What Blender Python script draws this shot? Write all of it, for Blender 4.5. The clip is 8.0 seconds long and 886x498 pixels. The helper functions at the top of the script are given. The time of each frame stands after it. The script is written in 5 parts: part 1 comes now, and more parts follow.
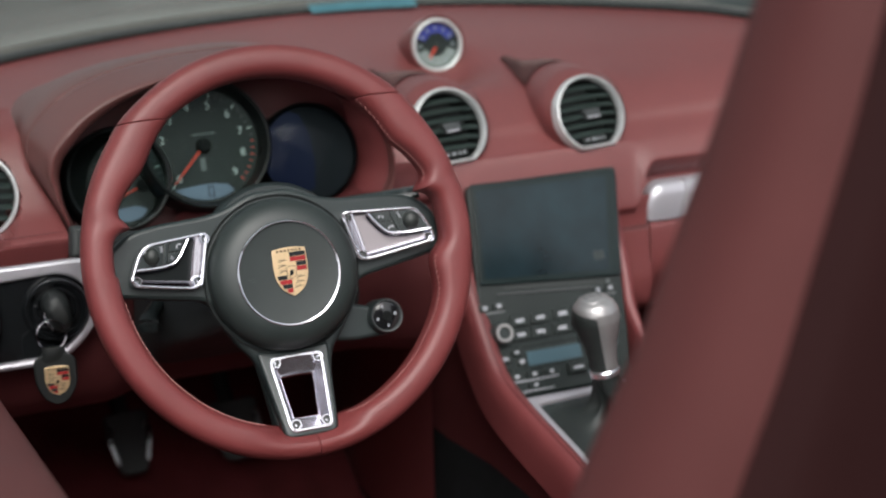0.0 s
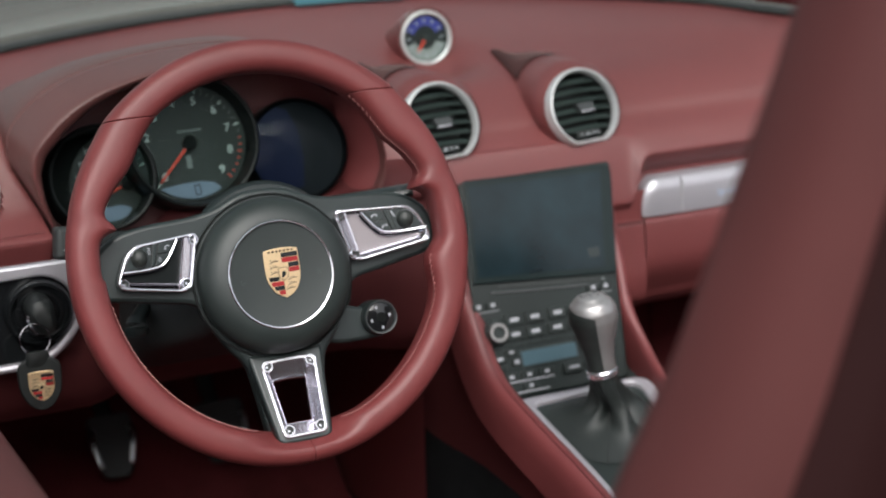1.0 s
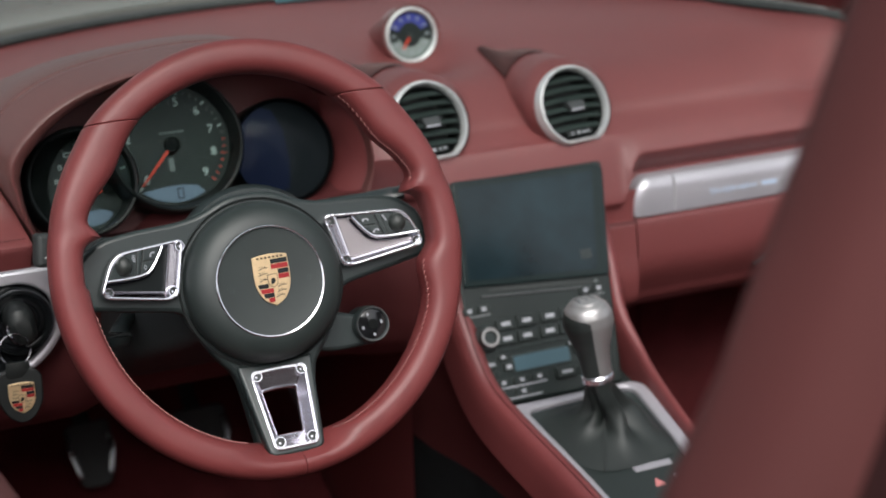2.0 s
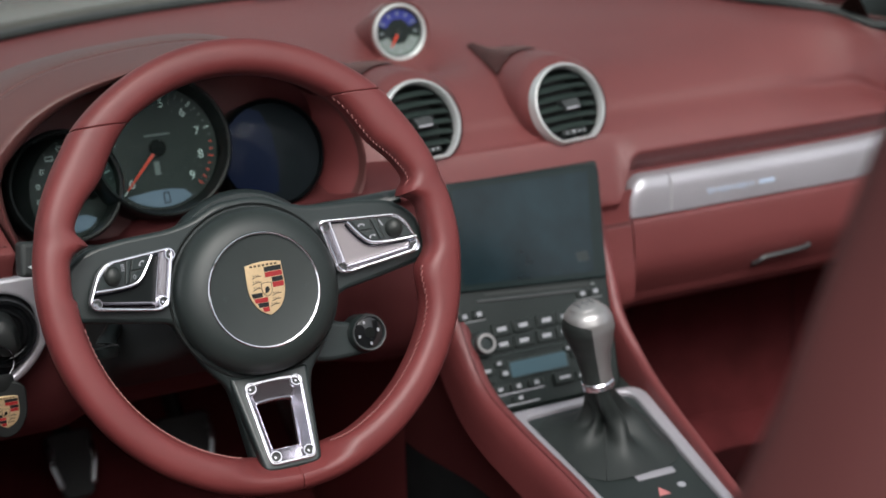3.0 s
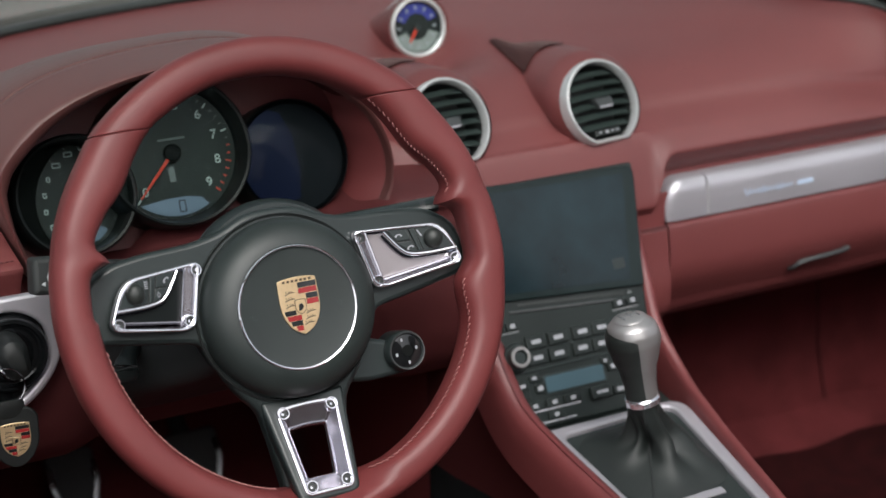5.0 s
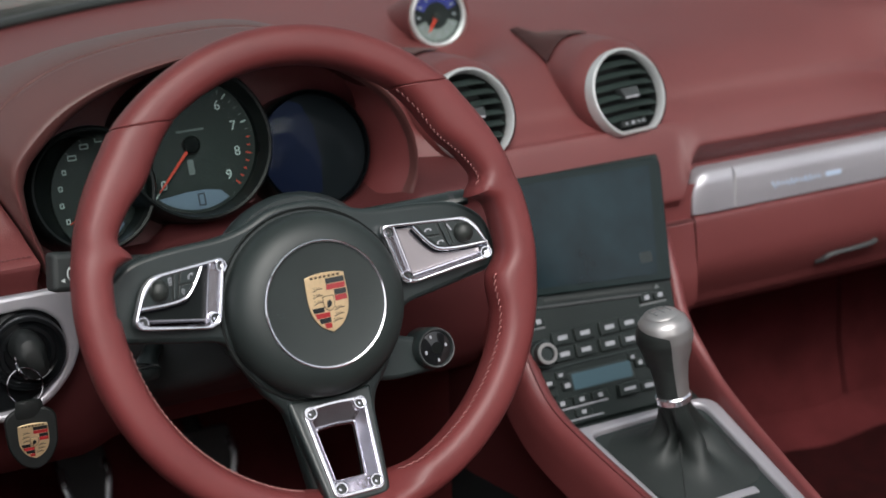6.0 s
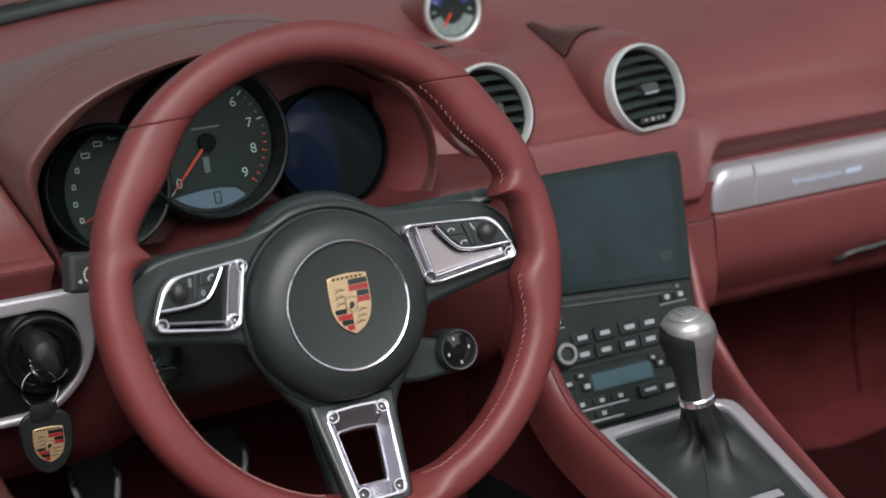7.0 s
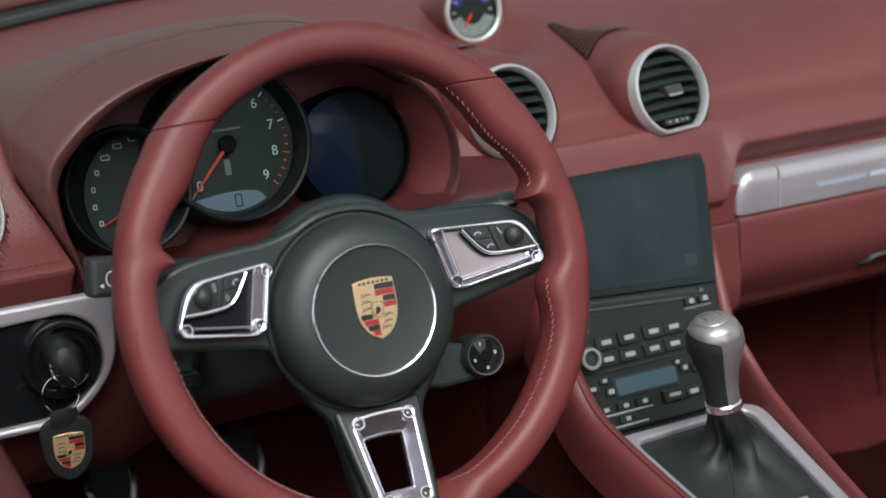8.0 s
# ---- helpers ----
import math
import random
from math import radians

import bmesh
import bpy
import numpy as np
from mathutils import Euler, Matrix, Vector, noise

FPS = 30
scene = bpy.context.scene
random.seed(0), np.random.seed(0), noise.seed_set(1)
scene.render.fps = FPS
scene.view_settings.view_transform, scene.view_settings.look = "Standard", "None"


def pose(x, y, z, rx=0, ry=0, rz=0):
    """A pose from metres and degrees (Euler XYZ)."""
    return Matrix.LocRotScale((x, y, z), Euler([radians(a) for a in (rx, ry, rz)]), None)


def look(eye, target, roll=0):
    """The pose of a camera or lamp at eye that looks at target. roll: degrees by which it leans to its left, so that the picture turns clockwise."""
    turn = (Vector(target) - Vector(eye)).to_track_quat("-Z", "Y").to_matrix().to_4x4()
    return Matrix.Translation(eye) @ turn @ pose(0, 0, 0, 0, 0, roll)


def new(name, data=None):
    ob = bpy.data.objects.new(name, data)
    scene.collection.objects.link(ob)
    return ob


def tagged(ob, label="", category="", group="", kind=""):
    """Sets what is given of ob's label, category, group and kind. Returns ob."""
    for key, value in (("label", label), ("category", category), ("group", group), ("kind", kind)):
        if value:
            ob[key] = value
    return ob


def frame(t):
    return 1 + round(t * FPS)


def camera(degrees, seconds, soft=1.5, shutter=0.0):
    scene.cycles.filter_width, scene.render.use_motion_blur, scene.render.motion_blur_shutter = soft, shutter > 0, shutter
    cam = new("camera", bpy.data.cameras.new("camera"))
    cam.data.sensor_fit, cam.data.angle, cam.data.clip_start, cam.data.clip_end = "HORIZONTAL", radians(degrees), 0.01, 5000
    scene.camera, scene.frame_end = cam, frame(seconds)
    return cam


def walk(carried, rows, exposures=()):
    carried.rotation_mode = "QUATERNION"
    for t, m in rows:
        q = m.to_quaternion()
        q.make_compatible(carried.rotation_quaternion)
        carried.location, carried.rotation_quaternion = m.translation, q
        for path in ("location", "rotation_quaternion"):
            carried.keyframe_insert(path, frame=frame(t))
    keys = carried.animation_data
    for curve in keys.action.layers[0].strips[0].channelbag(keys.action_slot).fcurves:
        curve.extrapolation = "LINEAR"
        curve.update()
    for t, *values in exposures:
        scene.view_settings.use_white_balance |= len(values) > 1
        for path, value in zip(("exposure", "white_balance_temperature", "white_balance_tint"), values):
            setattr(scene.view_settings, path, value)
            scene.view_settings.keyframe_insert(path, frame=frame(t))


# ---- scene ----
cam = camera(30.0, 8.0)
PATH = [
    (0, (-0.067, -0.203, 1.157), (0.629, 1.562, 0.523), -1.5),
    (0.5, (-0.07, -0.182, 1.156), (0.64, 1.575, 0.516), -1.5),
    (1, (-0.071, -0.159, 1.153), (0.654, 1.589, 0.507), -1.5),
    (1.5, (-0.073, -0.136, 1.151), (0.67, 1.603, 0.501), -1.5),
    (3, (-0.081, -0.059, 1.146), (0.716, 1.651, 0.481), -1.5),
    (3.5, (-0.084, -0.031, 1.144), (0.731, 1.668, 0.476), -1.5),
    (4, (-0.088, -0.005, 1.141), (0.74, 1.688, 0.47), -1.5),
    (4.5, (-0.092, 0.022, 1.137), (0.739, 1.712, 0.464), -1.5),
    (6, (-0.107, 0.093, 1.123), (0.735, 1.773, 0.437), -1.5),
    (6.5, (-0.111, 0.107, 1.121), (0.73, 1.784, 0.428), -1.5),
    (7, (-0.116, 0.124, 1.121), (0.732, 1.797, 0.426), -1.4),
    (7.5, (-0.12, 0.139, 1.118), (0.727, 1.813, 0.425), -1.5),
    (8, (-0.123, 0.147, 1.118), (0.722, 1.822, 0.423), -1.4),
]
walk(cam, [(t, look(eye, target, roll)) for t, eye, target, roll in PATH], [(0, 0.31), (1.5, 0.28), (4.5, 0.18), (8, 0.10)])
cam.data.dof.use_dof, cam.data.dof.focus_distance, cam.data.dof.aperture_fstop = True, 1.25, 5.6

# ---- light: open roof under a soft bright sky ----
world = bpy.data.worlds.new("world")
scene.world = world
world.use_nodes = True
wn = world.node_tree.nodes
sky = wn.new("ShaderNodeTexSky")
sky.sky_type, sky.sun_disc = "NISHITA", False
sky.sun_elevation, sky.sun_rotation = radians(50), radians(195)
sky.air_density, sky.dust_density, sky.ozone_density = 1.0, 4.0, 1.0
wn["Background"].inputs["Strength"].default_value = 0.168
veil = wn.new("ShaderNodeHueSaturation")          # thin even cloud takes the blue out of the sky
veil.inputs["Saturation"].default_value = 0.30
world.node_tree.links.new(sky.outputs["Color"], veil.inputs["Color"])
world.node_tree.links.new(veil.outputs["Color"], wn["Background"].inputs["Color"])
sun_data = bpy.data.lights.new("sun", "SUN")
sun_data.energy, sun_data.angle, sun_data.color = 1.90, radians(40), (1.0, 0.975, 0.955)
sun = new("sun", sun_data)
sun.matrix_world = look((-0.20, -1.10, 3.42), (0.4, 1.1, 0.7))


# ---- materials ----
def mat(name, color, rough=0.5, metal=0.0, vary=0.12, scale=30.0, bump=0.0, bump_scale=600.0, coat=0.0, spec=0.5, grain="noise", sheen=0.0):
    m = bpy.data.materials.new(name)
    m.use_nodes = True
    n, l = m.node_tree.nodes, m.node_tree.links
    b = n["Principled BSDF"]
    b.inputs["Roughness"].default_value, b.inputs["Metallic"].default_value = rough, metal
    b.inputs["Coat Weight"].default_value, b.inputs["Specular IOR Level"].default_value = coat, spec
    b.inputs["Sheen Weight"].default_value, b.inputs["Sheen Roughness"].default_value = sheen, 0.45
    tc = n.new("ShaderNodeTexCoord")
    big = n.new("ShaderNodeTexNoise")
    big.inputs["Scale"].default_value, big.inputs["Detail"].default_value = scale, 4.0
    l.new(tc.outputs["Object"], big.inputs["Vector"])
    ramp = n.new("ShaderNodeValToRGB")
    lo, hi = [c * (1 - vary) for c in color], [min(1, c * (1 + vary)) for c in color]
    ramp.color_ramp.elements[0].position, ramp.color_ramp.elements[1].position = 0.3, 0.7
    ramp.color_ramp.elements[0].color, ramp.color_ramp.elements[1].color = (*lo, 1), (*hi, 1)
    l.new(big.outputs["Fac"], ramp.inputs["Fac"])
    l.new(ramp.outputs["Color"], b.inputs["Base Color"])
    mr = n.new("ShaderNodeMapRange")
    mr.inputs["To Min"].default_value, mr.inputs["To Max"].default_value = rough * 0.88, min(1.0, rough * 1.12)
    l.new(big.outputs["Fac"], mr.inputs["Value"])
    l.new(mr.outputs["Result"], b.inputs["Roughness"])
    if bump:
        if grain == "leather":
            fine = n.new("ShaderNodeTexVoronoi")
            fine.inputs["Scale"].default_value = bump_scale
            out = fine.outputs["Distance"]
        else:
            fine = n.new("ShaderNodeTexNoise")
            fine.inputs["Scale"].default_value, fine.inputs["Detail"].default_value = bump_scale, 5.0
            out = fine.outputs["Fac"]
        l.new(tc.outputs["Object"], fine.inputs["Vector"])
        bp = n.new("ShaderNodeBump")
        bp.inputs["Strength"].default_value, bp.inputs["Distance"].default_value = bump, 0.0006
        l.new(out, bp.inputs["Height"])
        l.new(bp.outputs["Normal"], b.inputs["Normal"])
    return m


def glow(name, color, strength):
    m = mat(name, color, 0.3, vary=0.0)
    b = m.node_tree.nodes["Principled BSDF"]
    b.inputs["Emission Color"].default_value, b.inputs["Emission Strength"].default_value = (*color, 1), strength
    return m


def glass(name, tint=(0.9, 0.95, 0.95), rough=0.0, ior=1.45):
    m = bpy.data.materials.new(name)
    m.use_nodes = True
    n, l = m.node_tree.nodes, m.node_tree.links
    n.remove(n["Principled BSDF"])
    tr, gl, mix, fr = n.new("ShaderNodeBsdfTransparent"), n.new("ShaderNodeBsdfGlossy"), n.new("ShaderNodeMixShader"), n.new("ShaderNodeFresnel")
    tr.inputs["Color"].default_value = (*tint, 1)
    gl.inputs["Roughness"].default_value = rough
    fr.inputs["IOR"].default_value = ior
    l.new(fr.outputs["Fac"], mix.inputs["Fac"])
    l.new(tr.outputs["BSDF"], mix.inputs[1])
    l.new(gl.outputs["BSDF"], mix.inputs[2])
    l.new(mix.outputs["Shader"], n["Material Output"].inputs["Surface"])
    return m


RED = mat("red leather", (0.172, 0.040, 0.041), 0.44, spec=0.6, vary=0.10, scale=9, bump=0.25, bump_scale=1300, grain="leather")
# seats and doors: the red leather darkened for the shade they stand in
SEAT_SHADED = mat("red seat leather darkened for shade", (0.078, 0.0225, 0.0215), 0.60, vary=0.12, scale=7, bump=0.25, bump_scale=1200, grain="leather", spec=0.25)
# near-black tone that stands for shade on the seat backs
BACK_SHADE = mat("very dark red seat back shade", (0.020, 0.006, 0.006), 0.7, vary=0.12, scale=9, spec=0.12)
RED_RIM = mat("smooth red leather", (0.158, 0.033, 0.033), 0.43, spec=0.48, vary=0.10, scale=14, bump=0.15, bump_scale=1700, grain="leather")
RED_DASH = mat("grained red leather", (0.172, 0.043, 0.043), 0.44, spec=0.65, vary=0.10, scale=6, bump=0.35, bump_scale=1000, grain="leather")
# red leather for the visor, with the sky's brownish sheen in its base
HOOD = mat("smooth red visor leather, brown sheen in its colour", (0.118, 0.041, 0.038), 0.42, spec=0.9, vary=0.10, scale=8, bump=0.25, bump_scale=1300, grain="leather")
BEZEL = mat("black dial bezel", (0.006, 0.008, 0.008), 0.34, vary=0.1, spec=0.18)
RED_SEAM = mat("red leather fold", (0.10, 0.020, 0.021), 0.6, vary=0.1)
THREAD = mat("red thread", (0.26, 0.105, 0.10), 0.7, vary=0.15, scale=400)
# darker copy of the red leather for knee panel and console sides: painted shade
SHADED_RED = mat("red leather with shade in its tone", (0.085, 0.019, 0.020), 0.55, vary=0.12, scale=9, bump=0.25, bump_scale=1300, grain="leather", spec=0.4)
CARPET = mat("dark red carpet", (0.15, 0.042, 0.042), 0.95, vary=0.25, scale=60, bump=0.9, bump_scale=900)
BLACK = mat("black soft plastic", (0.020, 0.027, 0.026), 0.45, vary=0.12, scale=20, bump=0.15, bump_scale=1500)
SATIN = mat("satin black plastic", (0.020, 0.028, 0.028), 0.34, vary=0.10, scale=15, bump=0.06, bump_scale=1800)
SLAT = mat("dark green grey slat plastic", (0.032, 0.045, 0.042), 0.40, vary=0.10, scale=15)
GLOSSY = mat("gloss black plastic", (0.008, 0.009, 0.010), 0.08, vary=0.1, coat=0.3)
BLACK_LEATHER = mat("black leather", (0.017, 0.022, 0.021), 0.50, vary=0.15, scale=25, bump=0.35, bump_scale=1100, grain="leather")
DARK_CARPET = mat("black carpet", (0.014, 0.016, 0.017), 0.95, vary=0.25, scale=40, bump=0.8, bump_scale=800, spec=0.1)
# one carpet in two tones: shade in the passenger floor's colour, linings brighter
SHADED_CARPET = mat("red carpet darkened for shade", (0.026, 0.0045, 0.0050), 0.95, vary=0.25, scale=40, bump=0.8, bump_scale=800, spec=0.1)
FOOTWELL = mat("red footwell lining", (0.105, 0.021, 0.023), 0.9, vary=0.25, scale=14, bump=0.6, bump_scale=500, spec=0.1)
RUBBER = mat("black rubber", (0.026, 0.030, 0.030), 0.6, vary=0.15, scale=30)
CHROME = mat("polished aluminium", (0.80, 0.80, 0.86), 0.12, 0.90, vary=0.03, scale=20)
CHROME_FACET = mat("polished alloy facet", (0.54, 0.53, 0.58), 0.17, 0.90, vary=0.05, scale=30)
CHROME_DARK = mat("dark chrome", (0.30, 0.29, 0.31), 0.13, 1.0, vary=0.05, scale=20)
# dark tone for shade and reflections on the inserts' inner chrome
CHROME_SHADE = mat("painted chrome shade", (0.05, 0.055, 0.07), 0.16, 0.85, vary=0.05, scale=20)
SILVER = mat("silver painted trim", (0.49, 0.475, 0.515), 0.36, 0.50, vary=0.05, scale=12, bump=0.08, bump_scale=2500)
KNOB_SILVER = mat("satin grey aluminium", (0.40, 0.39, 0.39), 0.36, 0.7, vary=0.08, scale=30)
SCUTTLE = mat("brown grey scuttle plastic", (0.115, 0.100, 0.090), 0.6, vary=0.15, scale=12)
STACK = mat("satin black panel plastic", (0.012, 0.018, 0.017), 0.40, vary=0.12, scale=15, bump=0.06, bump_scale=1800, spec=0.4)
FOB = mat("dark fob leather", (0.009, 0.011, 0.011), 0.5, vary=0.2, scale=60, bump=0.3, bump_scale=1200, grain="leather")
RING = mat("bright silver ring", (0.62, 0.62, 0.63), 0.30, 0.40, vary=0.03, scale=12)
BRUSHED = mat("brushed aluminium", (0.30, 0.31, 0.32), 0.28, 1.0, vary=0.06, scale=60, bump=0.15, bump_scale=1500)
ROLLER = mat("dimpled black rubber", (0.020, 0.024, 0.022), 0.42, vary=0.2, scale=300, bump=0.3, bump_scale=900, grain="leather")
# right insert's floor, with the bright sky it mirrors in its colour
FLOOR_GLARE = mat("insert floor with pale reflection", (0.50, 0.46, 0.48), 0.20, 0.6, vary=0.04, scale=20)
GREY = mat("grey plastic", (0.16, 0.17, 0.175), 0.45, vary=0.06)
TAB = mat("dark grey plastic", (0.052, 0.056, 0.058), 0.42, vary=0.06)
GOLD = mat("gold enamel", (0.66, 0.49, 0.29), 0.30, 0.60, vary=0.06, scale=300, bump=0.2, bump_scale=2500)
CREST_RED = mat("red enamel", (0.30, 0.022, 0.024), 0.25, vary=0.05, coat=0.4)
CREST_BROWN = mat("dark bronze relief", (0.085, 0.055, 0.030), 0.35, 0.4, vary=0.1, scale=300)
CREST_BLACK = mat("black enamel", (0.012, 0.014, 0.014), 0.25, vary=0.05, coat=0.4)
WHITE = mat("white print", (0.33, 0.34, 0.37), 0.5, vary=0.03)
DIAL_WHITE = mat("white dial print", (0.62, 0.66, 0.66), 0.5, vary=0.03)
SCRIPT = mat("pale blue print", (0.52, 0.62, 0.78), 0.4, vary=0.02)
NEEDLE = mat("orange red needle", (0.75, 0.06, 0.03), 0.4, vary=0.03)
VOID = mat("deep matt black", (0.006, 0.007, 0.007), 0.6, vary=0.1, spec=0.08)
SLOT = mat("dark red slot", (0.026, 0.010, 0.010), 0.8, vary=0.1, spec=0.1)
GRILLE_RED = mat("dark red grille plastic", (0.080, 0.030, 0.030), 0.6, vary=0.15, scale=60)
# dark red: painted shade inside the hood, also the footwell lining's joints
SHADE_JOINT = mat("dark red for hood shade and joints", (0.052, 0.013, 0.014), 0.9, vary=0.15, scale=60, spec=0.1)
DIAL = mat("black dial face", (0.010, 0.014, 0.013), 0.5, vary=0.1, scale=80)
DIAL_BLUE = mat("blue dial tint", (0.045, 0.05, 0.28), 0.4, vary=0.1, scale=80)
SCREEN = mat("dark grey display", (0.008, 0.019, 0.024), 0.14, vary=0.45, scale=14, spec=0.4)
SCREEN_EDGE = mat("dark screen surround", (0.010, 0.018, 0.018), 0.22, vary=0.1, spec=0.3)
LCD = glow("grey blue liquid crystal display", (0.10, 0.13, 0.18), 0.35)
LCD_TEAL = glow("teal liquid crystal display", (0.045, 0.085, 0.105), 0.12)
LCD_INK = mat("display ink", (0.01, 0.012, 0.018), 0.4, vary=0.0)
BLUE_DISPLAY = glow("deep blue display", (0.004, 0.009, 0.036), 0.28)
TEAL = mat("teal film", (0.06, 0.16, 0.20), 0.35, vary=0.1)
PAINT = mat("grey car paint", (0.17, 0.155, 0.142), 0.25, vary=0.05, coat=0.6)
GROUND = mat("grey asphalt", (0.09, 0.088, 0.085), 0.9, vary=0.2, scale=3, bump=0.5, bump_scale=120)
GLASS = glass("clear glass", (0.95, 0.97, 0.97), ior=1.02)
SCREEN_GLASS = glass("tinted windscreen glass", (0.66, 0.73, 0.69), ior=1.015)
GLOSS_GLASS = glass("glossy dial glass", (0.45, 0.50, 0.54), 0.01, 1.14)
DIAL_GLASS = glass("coated dial glass", (0.86, 0.91, 0.90), 0.02, 1.07)


# ---- builders ----
def finish(name, me, material, parent=None, label="", sharp=38, m=None):
    me.name = name
    me.materials.clear()
    me.materials.append(material)
    for p in me.polygons:
        p.use_smooth = True
    me.set_sharp_from_angle(angle=radians(sharp))
    ob = new(name, me)
    if parent is not None:
        ob.parent = parent
    if m is not None:
        ob.matrix_local = m
    if label:
        ob["label"] = label
    return ob


def part(name, bm, material, parent=None, label="", sharp=38, m=None):
    bmesh.ops.recalc_face_normals(bm, faces=bm.faces)
    me = bpy.data.meshes.new(name)
    bm.to_mesh(me)
    bm.free()
    return finish(name, me, material, parent, label, sharp, m)


def thing(name, label, category, group="", m=None):
    ob = new(name)
    if m is not None:
        ob.matrix_world = m
    return tagged(ob, label, category, group)


def loft(rings, wrap=True, caps=True, bm=None):
    bm = bm or bmesh.new()
    vs = [[bm.verts.new(p) for p in r] for r in rings]
    for a, b in zip(vs, vs[1:]):
        n = len(a)
        for i in range(n if wrap else n - 1):
            j = (i + 1) % n
            bm.faces.new((a[i], a[j], b[j], b[i]))
    if caps and wrap:
        bm.faces.new(vs[0][::-1])
        bm.faces.new(vs[-1])
    return bm


def revolve(profile, segs=48, bm=None, sx=1.0, sy=1.0, cap=False):
    """profile: (radius, height) along local z"""
    bm = bm or bmesh.new()
    rings = [[(r * sx * math.cos(2 * math.pi * k / segs), r * sy * math.sin(2 * math.pi * k / segs), h) for k in range(segs)] for r, h in profile]
    return loft(rings, True, cap, bm)


def tube(path, radius, segs=10, closed=False, bm=None, flat=1.0):
    bm = bm or bmesh.new()
    pts = [Vector(p) for p in path]
    rings, n = [], len(pts)
    ref = Vector((0, 0, 1))
    for i, p in enumerate(pts):
        a = pts[(i - 1) % n] if closed or i else p
        b = pts[(i + 1) % n] if closed or i < n - 1 else p
        d = (b - a).normalized()
        if abs(d.dot(ref)) > 0.95:
            ref = Vector((0, 1, 0))
        u = d.cross(ref).normalized()
        v = u.cross(d).normalized()
        r = radius[i] if isinstance(radius, (list, tuple)) else radius
        rings.append([p + u * r * math.cos(2 * math.pi * k / segs) + v * r * flat * math.sin(2 * math.pi * k / segs) for k in range(segs)])
    if closed:
        rings.append(rings[0])
    return loft(rings, True, not closed, bm)


def smooth(ctrl, n=8, closed=False):
    """A Catmull-Rom line through control points."""
    c = [Vector(p) for p in ctrl]
    k, out = len(c), []
    for i in range(k if closed else k - 1):
        p0 = c[(i - 1) % k] if closed or i else c[0] * 2 - c[1]
        p1, p2 = c[i], c[(i + 1) % k]
        p3 = c[(i + 2) % k] if closed or i < k - 2 else c[-1] * 2 - c[-2]
        for s in range(n):
            t = s / n
            out.append(0.5 * (2 * p1 + (p2 - p0) * t + (2 * p0 - 5 * p1 + 4 * p2 - p3) * t * t + (3 * p1 - p0 - 3 * p2 + p3) * t ** 3))
    if not closed:
        out.append(c[-1])
    return out


def rounded(pts, r, n=5):
    """A polygon with its corners rounded; r: one radius or one per corner."""
    out, k = [], len(pts)
    for i, p in enumerate(pts):
        p, a, b = Vector(p), Vector(pts[i - 1]), Vector(pts[(i + 1) % k])
        q = r[i] if isinstance(r, (list, tuple)) else r
        da, db = (a - p), (b - p)
        q = min(q, da.length * 0.48, db.length * 0.48)
        s, e = p + da.normalized() * q, p + db.normalized() * q
        for j in range(n + 1):
            t = j / n
            out.append(s * (1 - t) ** 2 + p * 2 * t * (1 - t) + e * t * t)
    return [(v.x, v.y) for v in out]


def circle(cx, cy, r, n=32, ry=None):
    return [(cx + r * math.cos(2 * math.pi * k / n), cy + (ry or r) * math.sin(2 * math.pi * k / n)) for k in range(n)]


def plate(loops, depth, bevel=0.0006, res=2):
    """A flat piece with holes: its outline and the holes' outlines in xy, from z = 0 up to z = depth."""
    cu = bpy.data.curves.new("outline", "CURVE")
    cu.dimensions, cu.fill_mode = "2D", "BOTH"
    cu.extrude, cu.bevel_depth, cu.bevel_resolution, cu.offset = max(1e-5, depth / 2 - bevel), bevel, res, -bevel
    for lp in loops:
        sp = cu.splines.new("POLY")
        sp.points.add(len(lp) - 1)
        for q, (x, y) in zip(sp.points, lp):
            q.co = (x, y, 0, 1)
        sp.use_cyclic_u = True
    ob = bpy.data.objects.new("outline", cu)
    scene.collection.objects.link(ob)
    dg = bpy.context.evaluated_depsgraph_get()
    dg.update()
    me = bpy.data.meshes.new_from_object(ob.evaluated_get(dg))
    bpy.data.objects.remove(ob)
    bpy.data.curves.remove(cu)
    me.transform(Matrix.Translation((0, 0, depth / 2)))
    return me


def slab(name, loops, depth, material, parent, at=(0, 0, 0), label="", bevel=0.0006, m=None):
    return finish(name, plate(loops, depth, bevel), material, parent, label, 38, (m or Matrix()) @ Matrix.Translation(at))


def box(cx, cy, w, h, r=0.001):
    return rounded([(cx - w / 2, cy - h / 2), (cx + w / 2, cy - h / 2), (cx + w / 2, cy + h / 2), (cx - w / 2, cy + h / 2)], r, 4)


def word(name, text, size, material, parent, at, m=None, label="", turn=0.0):
    cu = bpy.data.curves.new(name, "FONT")
    cu.body, cu.size, cu.align_x, cu.align_y, cu.extrude = text, size, "CENTER", "CENTER", 0.0001
    ob = bpy.data.objects.new(name, cu)
    scene.collection.objects.link(ob)
    dg = bpy.context.evaluated_depsgraph_get()
    dg.update()
    me = bpy.data.meshes.new_from_object(ob.evaluated_get(dg))
    bpy.data.objects.remove(ob)
    bpy.data.curves.remove(cu)
    return finish(name, me, material, parent, label, 38, (m or Matrix()) @ Matrix.Translation(at) @ Matrix.Rotation(turn, 4, "Z"))


